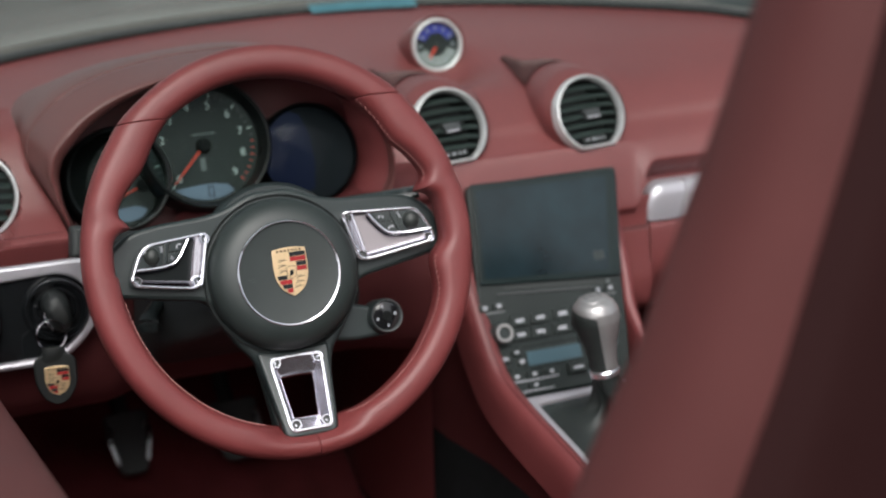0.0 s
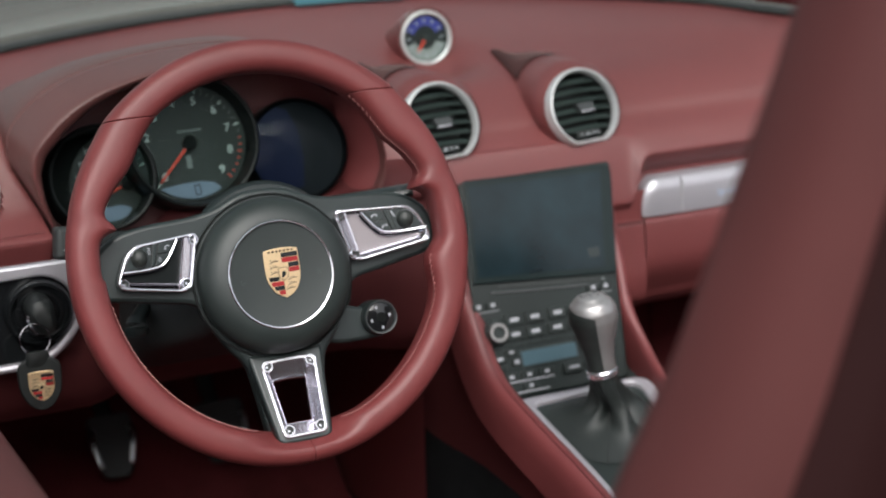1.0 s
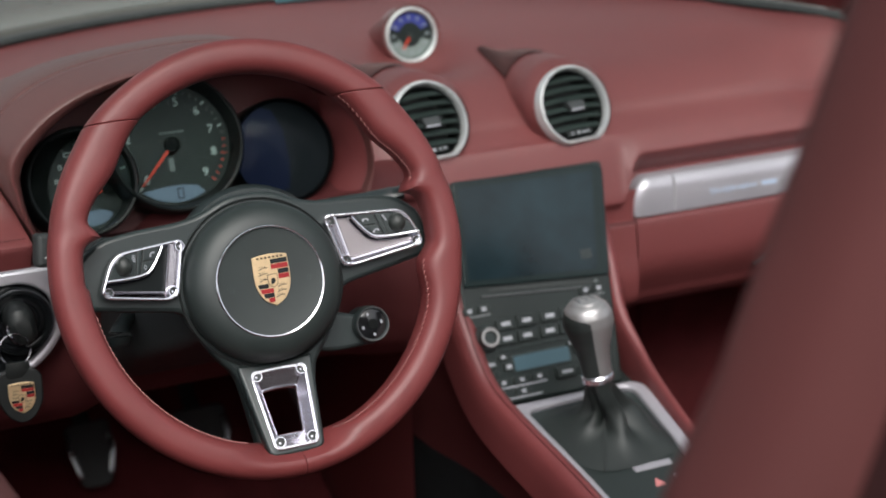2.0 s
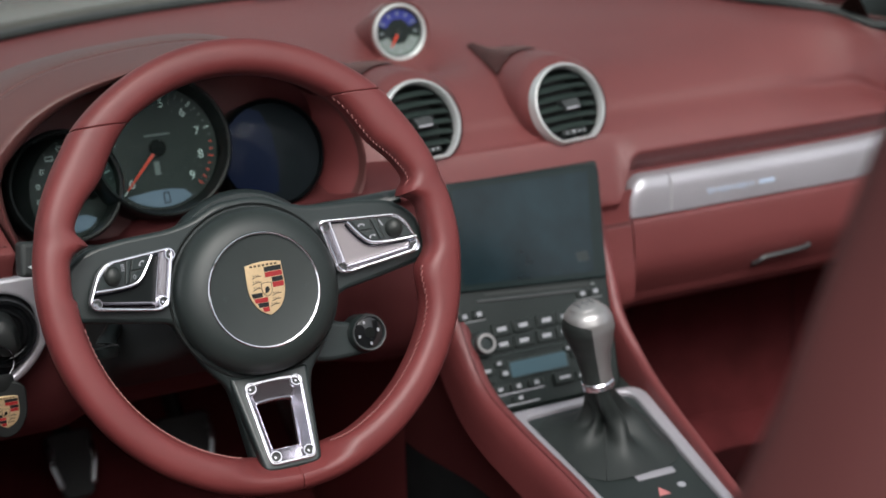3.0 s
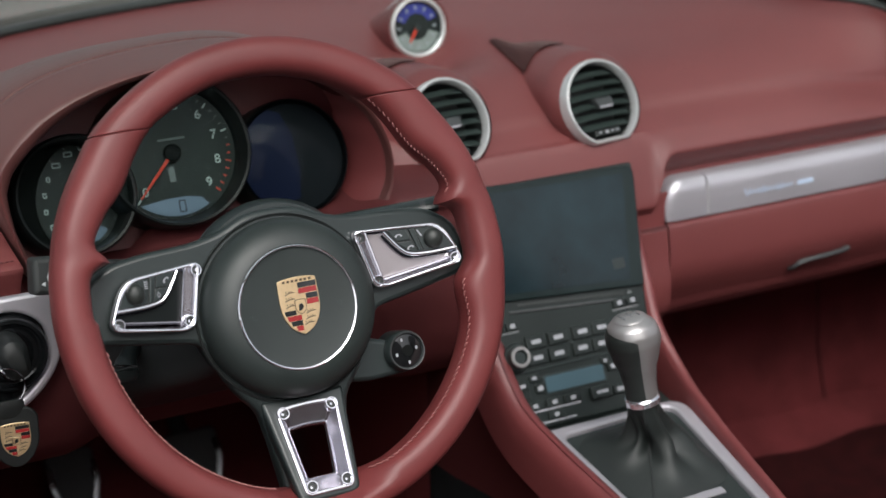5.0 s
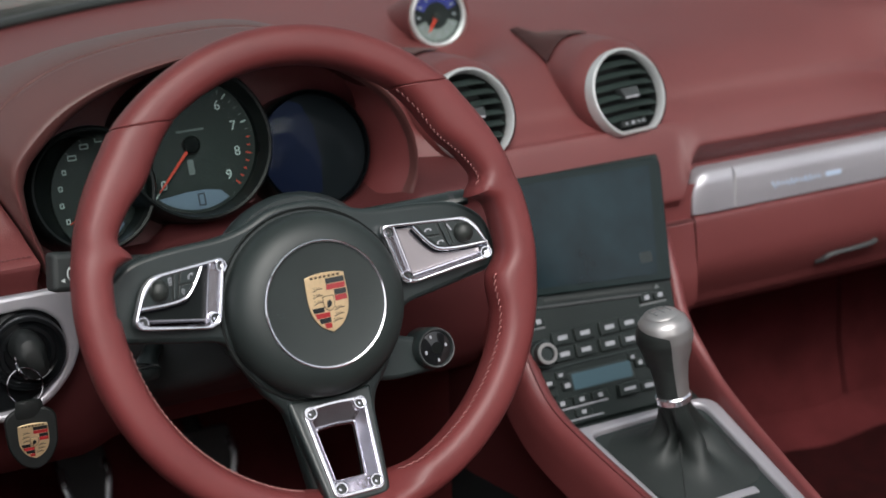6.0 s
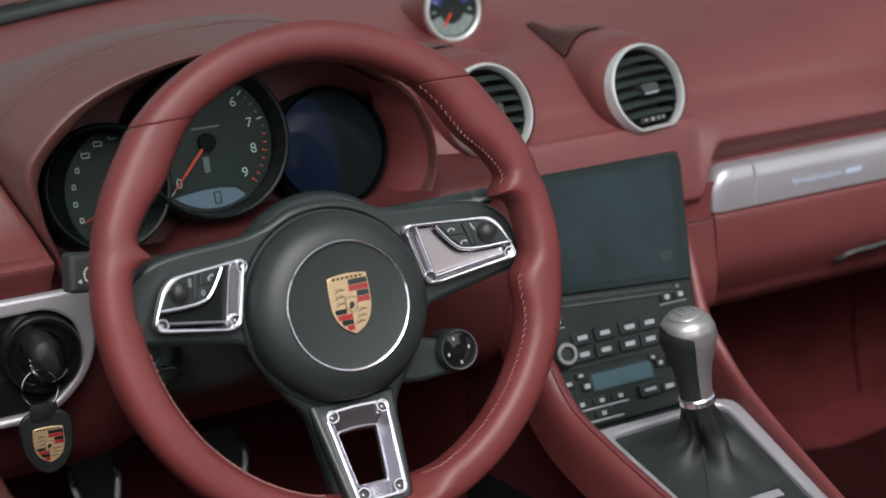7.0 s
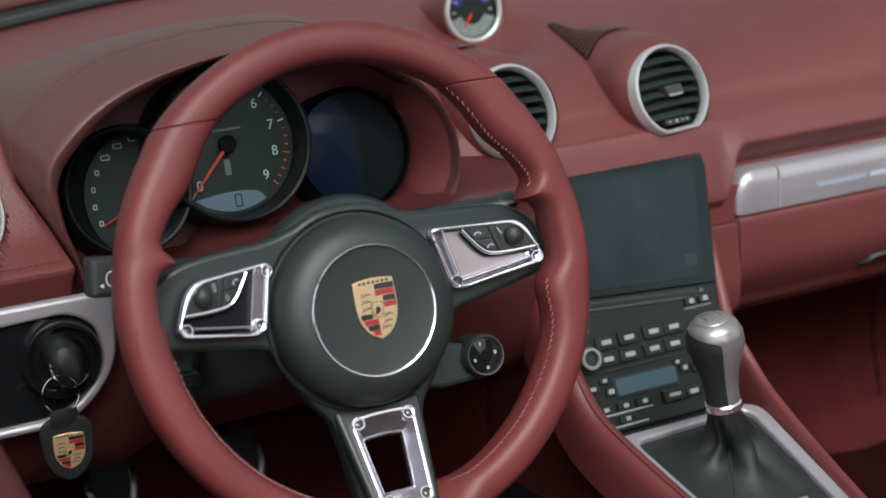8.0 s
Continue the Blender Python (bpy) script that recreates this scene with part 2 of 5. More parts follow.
def basis(origin, x, y):
    """A frame with its x and y axes in a surface and z out of it."""
    x, y = Vector(x).normalized(), Vector(y).normalized()
    z = x.cross(y).normalized()
    y = z.cross(x)
    return Matrix(((x.x, y.x, z.x, origin[0]), (x.y, y.y, z.y, origin[1]), (x.z, y.z, z.z, origin[2]), (0, 0, 0, 1)))


def step(a, b, x):
    t = min(1.0, max(0.0, (x - a) / (b - a)))
    return t * t * (3 - 2 * t)


def blend(a, b, t):
    return a * (1 - t) + b * t


# ---- outside and the shell of the car ----
def flat_sheet(name, x0, x1, y0, y1, z, material, nx=2, ny=2):
    bm = loft([[(blend(x0, x1, i / nx), blend(y0, y1, j / ny), z) for i in range(nx + 1)] for j in range(ny + 1)], False, False)
    return part(name, bm, material)


ground = tagged(flat_sheet("ground", -600, 600, -600, 600, 0.0, GROUND, 8, 8), "grey asphalt ground under the open car", "ground", kind="structure")
CX = 0.640                      # the middle plane of the car


def base_edge(x):
    """y of the windscreen's base"""
    y = 1.80 - (0.8 if x < 0.55 else 1.3) * (x - 0.55) ** 2
    return 1.38 + 0.03 * math.log(1 + math.exp((y - 1.38) / 0.03))


def side_sag(x):
    """How far the windscreen's base and the dashboard drop towards the passenger's side"""
    return 0.030 * max(0.0, (x - 0.95) / 0.35) ** 2 + 0.005 * step(0.98, 1.05, x) + 0.017 * step(1.085, 1.145, x)


# floor pan, firewall, rear wall
shell = thing("roadster", "open two-seat roadster with grey paint and red lining", "car")
bm = bmesh.new()
loft([[(x, y, z) for x in (-0.04, 0.53)] for y, z in ((-0.3, 0.20), (1.35, 0.20), (1.62, 0.19), (1.80, 0.30), (1.90, 0.52), (1.90, 0.60))], False, False, bm)
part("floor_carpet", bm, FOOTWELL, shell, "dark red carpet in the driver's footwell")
XS = [0.75 + 0.59 * i / 24 for i in range(25)]
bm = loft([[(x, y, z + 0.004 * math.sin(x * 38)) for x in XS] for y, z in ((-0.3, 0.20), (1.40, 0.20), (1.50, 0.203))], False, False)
part("floor_carpet", bm, SHADED_CARPET, shell, "red carpet with painted shade in the passenger footwell")
bm = loft([[(x, y, z + 0.004 * math.sin(x * 38)) for x in XS] for y, z in ((1.495, 0.204), (1.545, 0.23), (1.565, 0.30), (1.575, 0.42), (1.58, 0.62))], False, False)
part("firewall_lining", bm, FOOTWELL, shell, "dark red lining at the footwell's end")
# joints of the footwell lining
for x in (1.175, 0.93):
    part("lining_joint", tube([(x, 1.541, 0.235), (x, 1.560, 0.30), (x, 1.570, 0.42), (x, 1.575, 0.60)], 0.0012, 6), SHADE_JOINT, shell)
bm = loft([[(x, y, 0.14 if s else 0.16) for x in (-0.20, 0.64, 1.48)] for y, s in ((-0.45, 0), (2.0, 0))], False, False)
part("floor_pan", bm, RUBBER, shell)
# rear wall behind the seats
bm = loft([[(x, y, z) for x in (-0.2, 0.2, 0.64, 1.1, 1.48)] for y, z in ((-0.42, 0.15), (-0.44, 0.70), (-0.46, 0.84), (-0.60, 0.87), (-1.7, 0.84), (-1.9, 0.4))], False, False)
part("rear_deck", bm, BLACK, shell, "black folded roof cover behind the seats")
# bonnet and scuttle before the windscreen
xs = [-0.25 + 1.75 * i / 30 for i in range(31)]
rows = []
for k, (dy, z) in enumerate(((0.035, 0.775), (0.06, 0.762), (0.20, 0.755), (0.45, 0.735), (0.75, 0.70), (1.0, 0.64), (1.12, 0.50), (1.14, 0.2))):
    rows.append([(x, (base_edge(x) if k < 5 else 1.55) + dy - (0.0 if k < 5 else 0.0), z - 0.05 * ((x - CX) / 0.8) ** 2) for x in xs])
rows[5:] = [[(x, 2.62 - 0.15 * ((x - CX) / 0.8) ** 2 + 0.03 * k, z) for x in xs] for k, z in enumerate((0.62, 0.5, 0.2))]
part("bonnet", loft(rows, False, False), PAINT, shell, "grey painted bonnet beyond the windscreen")
# black seal along the windscreen's base
path = [(x, base_edge(x) + 0.006, 0.783 - side_sag(x)) for x in [-0.12 + 1.48 * i / 40 for i in range(41)]]
part("windscreen_seal", tube(path, 0.0065, 10, flat=0.9), RUBBER, shell, "black rubber seal along the windscreen base")
path = [(x, base_edge(x) + 0.040, 0.776 - side_sag(x)) for x in [-0.12 + 1.48 * i / 40 for i in range(41)]]
part("scuttle_trim", tube(path, 0.024, 10, flat=0.5), SCUTTLE, shell, "brown grey plastic scuttle strip")
# windscreen pane and its pillars
pane = loft([[(CX + (x - CX) * (1 - 0.14 * s), base_edge(x) * (1 - s) + (0.98 - 0.12 * ((x - CX) / 0.7) ** 2) * s, 0.79 - side_sag(x) * (1 - s) + 0.36 * s) for x in xs[2:-3]] for s in (0, 0.25, 0.5, 0.75, 1.0)], False, False)
part("windscreen", pane, SCREEN_GLASS, shell, "faintly green tinted windscreen glass")
for x, y, z in ((-0.115, base_edge(-0.115), 0.77), (1.232, 1.50, 0.715)):
    xt = CX + math.copysign(0.65, x - CX)
    path = [(blend(x, xt, s), blend(y, 0.88, s), blend(z, 1.16, s)) for s in (0, 0.2, 0.4, 0.6, 0.8, 1.0)]
    part("windscreen_pillar", tube(path, [0.050, 0.047, 0.040, 0.032, 0.026, 0.024], 12), RUBBER, shell, "black windscreen pillar")
path = [(blend(CX - 0.65, CX + 0.65, s), 0.98 - 0.10 * (2 * s - 1) ** 2, 1.16) for s in [i / 16 for i in range(17)]]
part("windscreen_header", tube(path, 0.02, 10), RUBBER, shell)
# teal film on the base of the glass
bm = loft([[(x, base_edge(x) - 0.022 + 0.016 * s, 0.7835 + 0.008 * s) for x in [0.545 + 0.135 * i / 8 for i in range(9)]] for s in (0, 1)], False, False)
part("film_strip", bm, TEAL, shell, "teal reflective strip at the glass base")

# ---- doors ----
def door(side, label):
    xi = lambda v: v if side < 0 else 2 * CX - v
    rings = []
    for y in [0.02 + 1.32 * i / 30 for i in range(31)]:
        ze = 0.664 + 0.22 * min(0.62, max(0.0, 0.995 - y)) + 0.004 * step(0.95, 1.05, y)
        prof = [(-0.10, 0.15), (-0.02, 0.17), (0.00, 0.34), (0.004, 0.50), (0.020, ze - 0.075), (0.036, ze - 0.030), (0.041, ze - 0.008), (0.036, ze + 0.004), (0.015, ze + 0.012), (-0.030, ze + 0.022), (-0.070, ze + 0.030), (-0.11, ze + 0.024), (-0.17, 0.68), (-0.21, 0.40), (-0.18, 0.15)]
        rings.append([(xi(p.x), y, p.y) for p in smooth([(a, b, 0) for a, b in prof], 4)])
    d = part("car_door", loft(rings, True, True), SEAT_SHADED, shell, label)
    path = [(xi(-0.09), y, 0.700 + 0.22 * min(0.62, max(0.0, 0.995 - y))) for y in (0.05, 0.3, 0.5, 0.9, 1.25)]
    part("sill_seal", tube(path, 0.008, 8), RUBBER, d)
    return d


door(-1, "closed driver's door lined with red leather")
door(1, "closed passenger door lined with red leather")
# footwell side linings before the doors
for x in (-0.045, 1.325):
    bm = loft([[(x, y, z) for y in (1.30, 1.5, 1.7, 1.95)] for z in (0.15, 0.4, 0.60, 0.74)], False, False)
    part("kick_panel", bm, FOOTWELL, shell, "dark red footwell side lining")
# road wheels carry the body
for x in (-0.17, 1.45):
    for y in (-1.05, 2.20):
        w = Matrix.Translation((x, y, 0.33)) @ Matrix.Rotation(radians(90), 4, "Y")
        tyre = part("road_wheel", revolve([(0.235, -0.11), (0.30, -0.115), (0.325, -0.10), (0.33, -0.08), (0.33, 0.08), (0.325, 0.10), (0.30, 0.115), (0.235, 0.11)], 40), RUBBER, shell, "black tyre", m=w)
        part("wheel_rim", revolve([(0.235, -0.10), (0.22, -0.06), (0.06, -0.05), (0.0, -0.05), (0.0, 0.05), (0.06, 0.05), (0.22, 0.06), (0.235, 0.10)], 40), BRUSHED, tyre)
# ---- dashboard ----
dash = thing("dashboard", "red leather covered sports car dashboard with silver trim", "dashboard")


FACE = [(0.740, 1.430), (0.718, 1.385), (0.700, 1.350), (0.686, 1.334), (0.676, 1.3265), (0.655, 1.3195), (0.630, 1.3172), (0.600, 1.3160)]


def face_y(z):
    """y of the dashboard's face at height z"""
    for (z1, y1), (z0, y0) in zip(FACE, FACE[1:]):
        if z >= z0:
            return blend(y0, y1, min(1.0, (z - z0) / (z1 - z0)))
    return FACE[-1][1]


def lip_z(x):
    """Height of the edge over the trim's recess, which begins in a round end."""
    u = min(1.0, max(0.0, (x - 0.7640) / 0.030))
    return 0.607 + 0.044 * (1 - (1 - u) ** 3)


def top_profile(x):
    """Control points (y, z) of the dashboard's upper skin, from the windscreen to the face."""
    b = base_edge(x)
    p = step(0.70, 0.95, x)                   # centre to passenger side
    d = step(0.56, 0.47, x)                   # centre to driver's side
    ctr = [(1.62, 0.770 - 0.002 * p), (1.52, 0.759 - 0.004 * p), (1.44, 0.745 - 0.006 * p), (1.385, 0.7215)]
    zl = lip_z(x)
    for k, z in enumerate((0.708, 0.697, 0.688)):
        z = max(z, zl + 0.027 + 0.003 * (2 - k))
        ctr.append((face_y(z), z))
    y0 = face_y(zl + 0.024)
    ctr += [(y0 + dy, zl + dz) for dy, dz in ((0.0, 0.024), (0.0020, 0.0172), (0.0054, 0.0110), (0.0094, 0.0060), (0.0142, 0.0018), (0.0195, -0.003))] + [(y0 + 0.026, 0.592)]
    drv = [(1.62, 0.770), (1.52, 0.768), (1.46, 0.762), (1.42, 0.752), (1.400, 0.745), (1.385, 0.738), (1.370, 0.729), (1.360, 0.720), (1.352, 0.710), (1.348, 0.700), (1.350, 0.690), (1.353, 0.680), (1.358, 0.66), (1.365, 0.62)]
    pts = [(blend(c[0], r[0], d), blend(c[1], r[1], d)) for c, r in zip(ctr, drv)]
    pts = [(1.36 + (y - 1.36) * (b - 1.36) / 0.44 if y > 1.36 else y, z) for y, z in pts]
    sag = side_sag(x)
    bow = 0.05 * max(0.0, (x - 1.0) / 0.35) ** 2     # the face turns back towards the passenger door
    return [(b, 0.779 - sag)] + [(y + bow * step(1.6, 1.4, y), z - sag * step(0.66, 0.72, z)) for y, z in pts]


VENTS = [(0.7200, 1.352, 0.7265), (0.5570, 1.352, 0.7300)]
VT = radians(24)


def sink(x, y, z):
    """The pad drops away inside the vents' mouths and before the clock."""
    for vx, vy, vz in VENTS:
        q = (z - vz) * math.cos(VT) + (y - vy) * math.sin(VT)
        if y < 1.41 and math.hypot(x - vx, q) < 0.0408 and q > -0.0370:
            return y + 0.05, z - 0.022
    if math.hypot(x - 0.070, z - 0.722) < 0.046 and y < 1.42:
        y += 0.05
    if 0.13 < x < 0.458 and y < 1.43 and z < 0.80:
        y += 0.06
    z -= 0.020 * math.exp(-((x - 0.622) / 0.040) ** 2 - ((y - 1.515) / 0.045) ** 2)
    return y, z


def skin(profiles, depth=0.005):
    """A closed shell from open profile lines, with its back depth behind."""
    rows = []
    for x, pr in profiles:
        front = [(x, *sink(x, p.x, p.y)) for p in pr]
        back = [(x, y + depth, z - depth) for _, y, z in front[::-1]]
        rows.append(front + back)
    return loft(rows, True, True)


profiles = []
columns = [-0.10 + 1.47 * i / 280 for i in range(281)] + [0.7661 + 0.0008 * i for i in range(56)]
for x in sorted(columns):
    profiles.append((x, smooth([(y, z, 0) for y, z in top_profile(x)], 7)))
part("top_pad", skin(profiles), RED_DASH, dash, "grained red leather dashboard top")


# passenger face below the trim: glovebox lid
def face_profile(x):
    bow = 0.05 * max(0.0, (x - 1.0) / 0.35) ** 2
    pts = [(1.345, 0.650), (1.338, 0.640), (1.330, 0.608), (1.3195, 0.6035), (1.3160, 0.598), (1.3130, 0.577), (1.3122, 0.558), (1.3170, 0.541), (1.330, 0.519), (1.346, 0.499), (1.40, 0.491), (1.50, 0.503), (1.72, 0.52)]
    return [(y + bow, z) for y, z in pts]


profiles = []
for i in range(61):
    x = 0.7765 + 0.58 * i / 60
    profiles.append((x, smooth([(y, z, 0) for y, z in face_profile(x)], 5)))
glove = part("glovebox_lid", skin(profiles), RED_DASH, dash, "red leather glovebox lid")
# plain cheek between the centre stack and the trim
for x0, x1 in ((0.730, 0.7750), (0.505, 0.566)):
    profiles = []
    for i in range(9):
        x = blend(x0, x1, i / 8)
        profiles.append((x, smooth([(1.335, 0.6025, 0), (1.3215, 0.6022, 0), (1.3168, 0.6005, 0), (1.3155, 0.595, 0), (1.312, 0.57, 0), (1.308, 0.54, 0), (1.315, 0.512, 0), (1.345, 0.502, 0)], 5)))
    part("dash_cheek", skin(profiles), RED_DASH, dash, "red leather panel beside the screen")
# lid handle
part("glovebox_handle", tube(smooth([(0.9318, 1.322, 0.5275), (0.9335, 1.316, 0.5315), (0.9405, 1.3125, 0.5372), (0.968, 1.3105, 0.5392), (0.9965, 1.3125, 0.5406), (1.0005, 1.320, 0.5406)], 6), 0.0031, 10, flat=0.75), TAB, glove, "slim brushed metal pull handle")

# silver trim bar in two lengths, with a thin joint
def trim_bar(x0, x1, round_left, label):
    rows = []
    n = 24
    for i in range(n + 1):
        s = i / n
        x = x0 + (x1 - x0) * (s ** 1.6 if round_left else s)
        bow = 0.05 * max(0.0, (x - 1.0) / 0.35) ** 2
        drop = 0.0
        if round_left:
            q = min(1.0, (x - x0) / 0.020)
            drop = 0.022 * (1 - math.sqrt(max(0.0, 1 - (1 - q) ** 2)))
        zt, zb = 0.6460 - drop, 0.6040
        sec = [(1.330, zb), (1.322, zb), (1.3175, zb + 0.002), (1.3180, blend(zb, zt, 0.35)), (1.3195, blend(zb, zt, 0.7)), (1.3230, zt - 0.002), (1.328, zt), (1.345, zt)]
        rows.append([(x, y + bow + (0.003 * drop / 0.016), z) for y, z in sec])
    return part("trim_bar", loft(rows, True, True), SILVER, dash, label, 50)


trim_bar(0.7760, 0.8225, True, "short silver trim bar with a rounded end")
bar = trim_bar(0.8238, 1.150, False, "long silver trim bar across the passenger side")
trim_bar(1.1515, 1.30, False, "silver trim bar end beside the passenger door")
slab("trim_joint", [box(0, 0, 0.0016, 0.0345, 0.0004)], 0.0012, RING, bar, (0, 0, 0), "", 0.0003, basis((0.8232, 1.3186, 0.6245), (1, 0, 0), (-0.16, 0.06, 1)))
# leather behind the rounded end of the bar
slab("trim_bed", [box(0, 0, 0.072, 0.044, 0.002)], 0.004, RED_DASH, dash, (0, 0, 0), "", 0.0008, basis((0.7665, 1.3275, 0.613), (1, 0, 0), (0, 0.03, 1)))
# unreadable script on the bar
tb = basis((0.907, 1.3183, 0.6215), (1, 0, 0), (0, 0.06, 1))
path = [(-0.040 + 0.060 * i / 160 + 0.0006 * math.cos(i * 0.42), 0.0030 * math.sin(i * 0.42) * (0.75 + 0.40 * math.sin(i * 0.115 + 0.6)), 0.0006) for i in range(161)]
part("script_line", tube(path, 0.0007, 5, flat=0.5), SCRIPT, bar, "pale blue unreadable script", m=tb)
slab("script_bar", [rounded([(0.026, -0.0025), (0.026, 0.0025), (0.046, 0.0025), (0.046, -0.0025)], 0.001)], 0.0004, SCRIPT, bar, (0, 0, 0.0002), "", 0.0001, tb)
# joint lines in the leather beside the trim
part("seam", tube([(0.737, 1.3160, 0.6035), (0.757, 1.3160, 0.6035), (0.776, 1.3165, 0.6035)], 0.0011, 6), RED_SEAM, dash)


# ---- air vents in round pods ----
def cup(rings):
    bm = loft(rings, True, False)
    bm.verts.ensure_lookup_table()
    n = len(rings[0])
    bm.faces.new([bm.verts[i] for i in range(n * (len(rings) - 1), n * len(rings))])
    return bm


def vent(xc, yc, zc, pod, name_label, tilt=24, yaw=0):
    t = radians(tilt)
    level = Matrix.Translation((xc, yc, zc)) @ basis((0, 0, 0), (1, 0, 0), (0, math.sin(t), math.cos(t)))
    m = Matrix.Translation((xc, yc, zc)) @ Matrix.Rotation(radians(yaw), 4, "Z") @ basis((0, 0, 0), (1, 0, 0), (0, math.sin(t), math.cos(t)))
    R = 0.0432

    def outline(r, cut):
        pts = []
        for k in range(64):
            a = 2 * math.pi * k / 64
            x, y = r * math.cos(a), r * math.sin(a)
            pts.append((x, max(y, -cut)))
        return pts
    ring_o, ring_i = outline(R, R * 0.89), outline(R - 0.0050, (R - 0.0050) * 0.885)
    bowl = [[(x, y, -0.004) for x, y in ring_i], [(x * 0.97, y * 0.97, -0.030) for x, y in ring_i]]
    v = part("air_vent", cup(bowl), RUBBER, dash, name_label, m=m)
    rings = []
    for (o, h) in ((0.0, -0.010), (0.0, 0.0015), (0.22, 0.004), (0.6, 0.0045), (0.92, 0.002), (1.0, -0.002), (1.0, -0.012)):
        rings.append([(blend(a[0], b[0], o), blend(a[1], b[1], o), h) for a, b in zip(ring_o, ring_i)])
    part("vent_ring", loft(rings, True, False), RING, v, "silver ring")
    ri = R - 0.0054
    for k in range(6):
        yy = 0.0285 - 0.0100 * k
        w = math.sqrt(max(0.0, ri * ri - yy * yy)) * 0.985
        sec = [(-0.0034, 0.0032), (-0.0028, 0.0036), (0.0030, -0.0046), (0.0022, -0.0056)]
        rows = [[(x, yy + a + 0.0012 * (1 - (x / w) ** 2), b - 0.006 + 0.004 * (1 - (x / w) ** 2)) for a, b in sec] for x in [w * (2 * j / 12 - 1) for j in range(13)]]
        part("slat", loft(rows, True, True), SLAT, v)
    slab("tab", [rounded([(-0.0115, 0.0050), (0.0095, 0.0050), (0.0105, -0.0050), (-0.0070, -0.0050)], 0.002)], 0.010, TAB, v, (0.001, 0.000, -0.005), "dark grey plastic direction tab", 0.0012)
    slab("tab_edge", [box(0, 0, 0.016, 0.002, 0.0008)], 0.0012, SILVER, v, (0.001, -0.0042, 0.0048), "", 0.0004)
    slab("thumb_wheel", [box(0, 0, 0.030, 0.0055, 0.001)], 0.008, RUBBER, v, (0.001, -0.0275, -0.009), "", 0.001)
    for dx in (-0.009, -0.001, 0.006, 0.0115):
        slab("symbol", [circle(dx, -0.0275, 0.0013 + (0.0006 if dx == -0.001 else 0), 10)], 0.0004, WHITE, v, (0, 0, -0.0008), "", 0.0001)
    if pod:
        rows = []
        for k in range(15):
            s = k / 14
            yy = 0.006 - 0.17 * s
            r = blend(0.0495, 0.036, s ** 1.5)
            if k == 0:
                r = 0.0440
            drop = -0.080 * s ** 1.2
            rows.append([(r * math.cos(a), r * math.sin(a) + drop * 0.0 + (r - 0.0495) * 0.25, (-0.002 if k == 0 else yy - 0.006)) for a in [2 * math.pi * j / 48 for j in range(48)]])
        # the pod runs back level while its mouth is tilted
        pr = []
        for k, row in enumerate(rows):
            s = k / 14
            sk = Matrix.Rotation(radians(tilt * 0.92), 4, "X")
            pr.append([tuple((Vector((p[0], p[1], 0)) if k < 2 else (Vector((p[0], p[1] * blend(1, 1.05, s), 0)))) + sk @ Vector((0, 0, p[2]))) for p in row])
        part("vent_pod", loft(pr, True, False), RED_DASH, v, "red leather pod", m=m.inverted() @ level)
    return v


vent(*VENTS[0], True, "round air vent with a silver ring", 24, 8)
vent(*VENTS[1], True, "round air vent with a silver ring", 24, 8)
vent(0.070, 1.345, 0.722, False, "round air vent at the dashboard's end", 20, -6)


# defroster grilles beside the pods
def grille(x0, y0, x1, y1, x2, y2, n):
    """Triangle of short slots lying on the top pad."""
    bpy.context.view_layer.update()
    graph = bpy.context.evaluated_depsgraph_get()

    def drop(x, y):
        return bpy.context.scene.ray_cast(graph, Vector((x, y, 0.835)), Vector((0, 0, -1)))[1].z

    def ztop(x, y):
        ring = [drop(x + 0.007 * math.cos(k * math.pi / 3), y + 0.007 * math.sin(k * math.pi / 3)) for k in range(6)]
        return max(drop(x, y), sum(ring) / 6) + 0.0006

    rows = []
    for i in range(25):
        s = 0.16 + 0.84 * i / 24
        a, b = Vector((blend(x0, x1, s), blend(y0, y1, s))), Vector((blend(x0, x2, s), blend(y0, y2, s)))
        row = [a.lerp(b, j / 10) + Vector((0, 0.008 * s * math.sin(math.pi * j / 10))) for j in range(11)]
        rows.append([(q.x, q.y, ztop(q.x, q.y) + 0.0008) for q in row])
    g = part("defroster_grille", loft(rows, False, False), SLOT, dash, "slotted defroster grille in the dashboard top")
    for k in range(n):
        s = 0.15 + 0.85 * (k + 0.7) / (n + 0.4)
        a = Vector((blend(x0, x1, s), blend(y0, y1, s)))
        b = Vector((blend(x0, x2, s), blend(y0, y2, s)))
        pts = []
        for j in range(9):
            p = a.lerp(b, j / 8) + Vector((0, 0.008 * s * math.sin(math.pi * j / 8)))
            pts.append((p.x, p.y, ztop(p.x, p.y) + 0.0016))
        part("slat", tube(pts, 0.0010, 6), GRILLE_RED, g)
    return g


grille(0.690, 1.535, 0.730, 1.432, 0.678, 1.426, 13)
grille(0.527, 1.535, 0.567, 1.432, 0.515, 1.426, 13)

# ---- lap timer in its own pod ----
cm = basis((0.6225, 1.546, 0.7765), (1, 0, 0), (0, 0.16, 1))
rr = 0.0312
clock = part("dash_clock", revolve([(rr - 0.005, -0.002), (rr - 0.005, -0.012), (0.0, -0.012)], 40), BLACK, dash, "round dashboard stopwatch with a silver rim", m=cm)
part("clock_rim", revolve([(rr, -0.02), (rr, 0.0), (rr - 0.001, 0.002), (rr - 0.0025, 0.0025), (rr - 0.0045, 0.001), (rr - 0.005, -0.003)], 48), RING, clock, "silver rim")
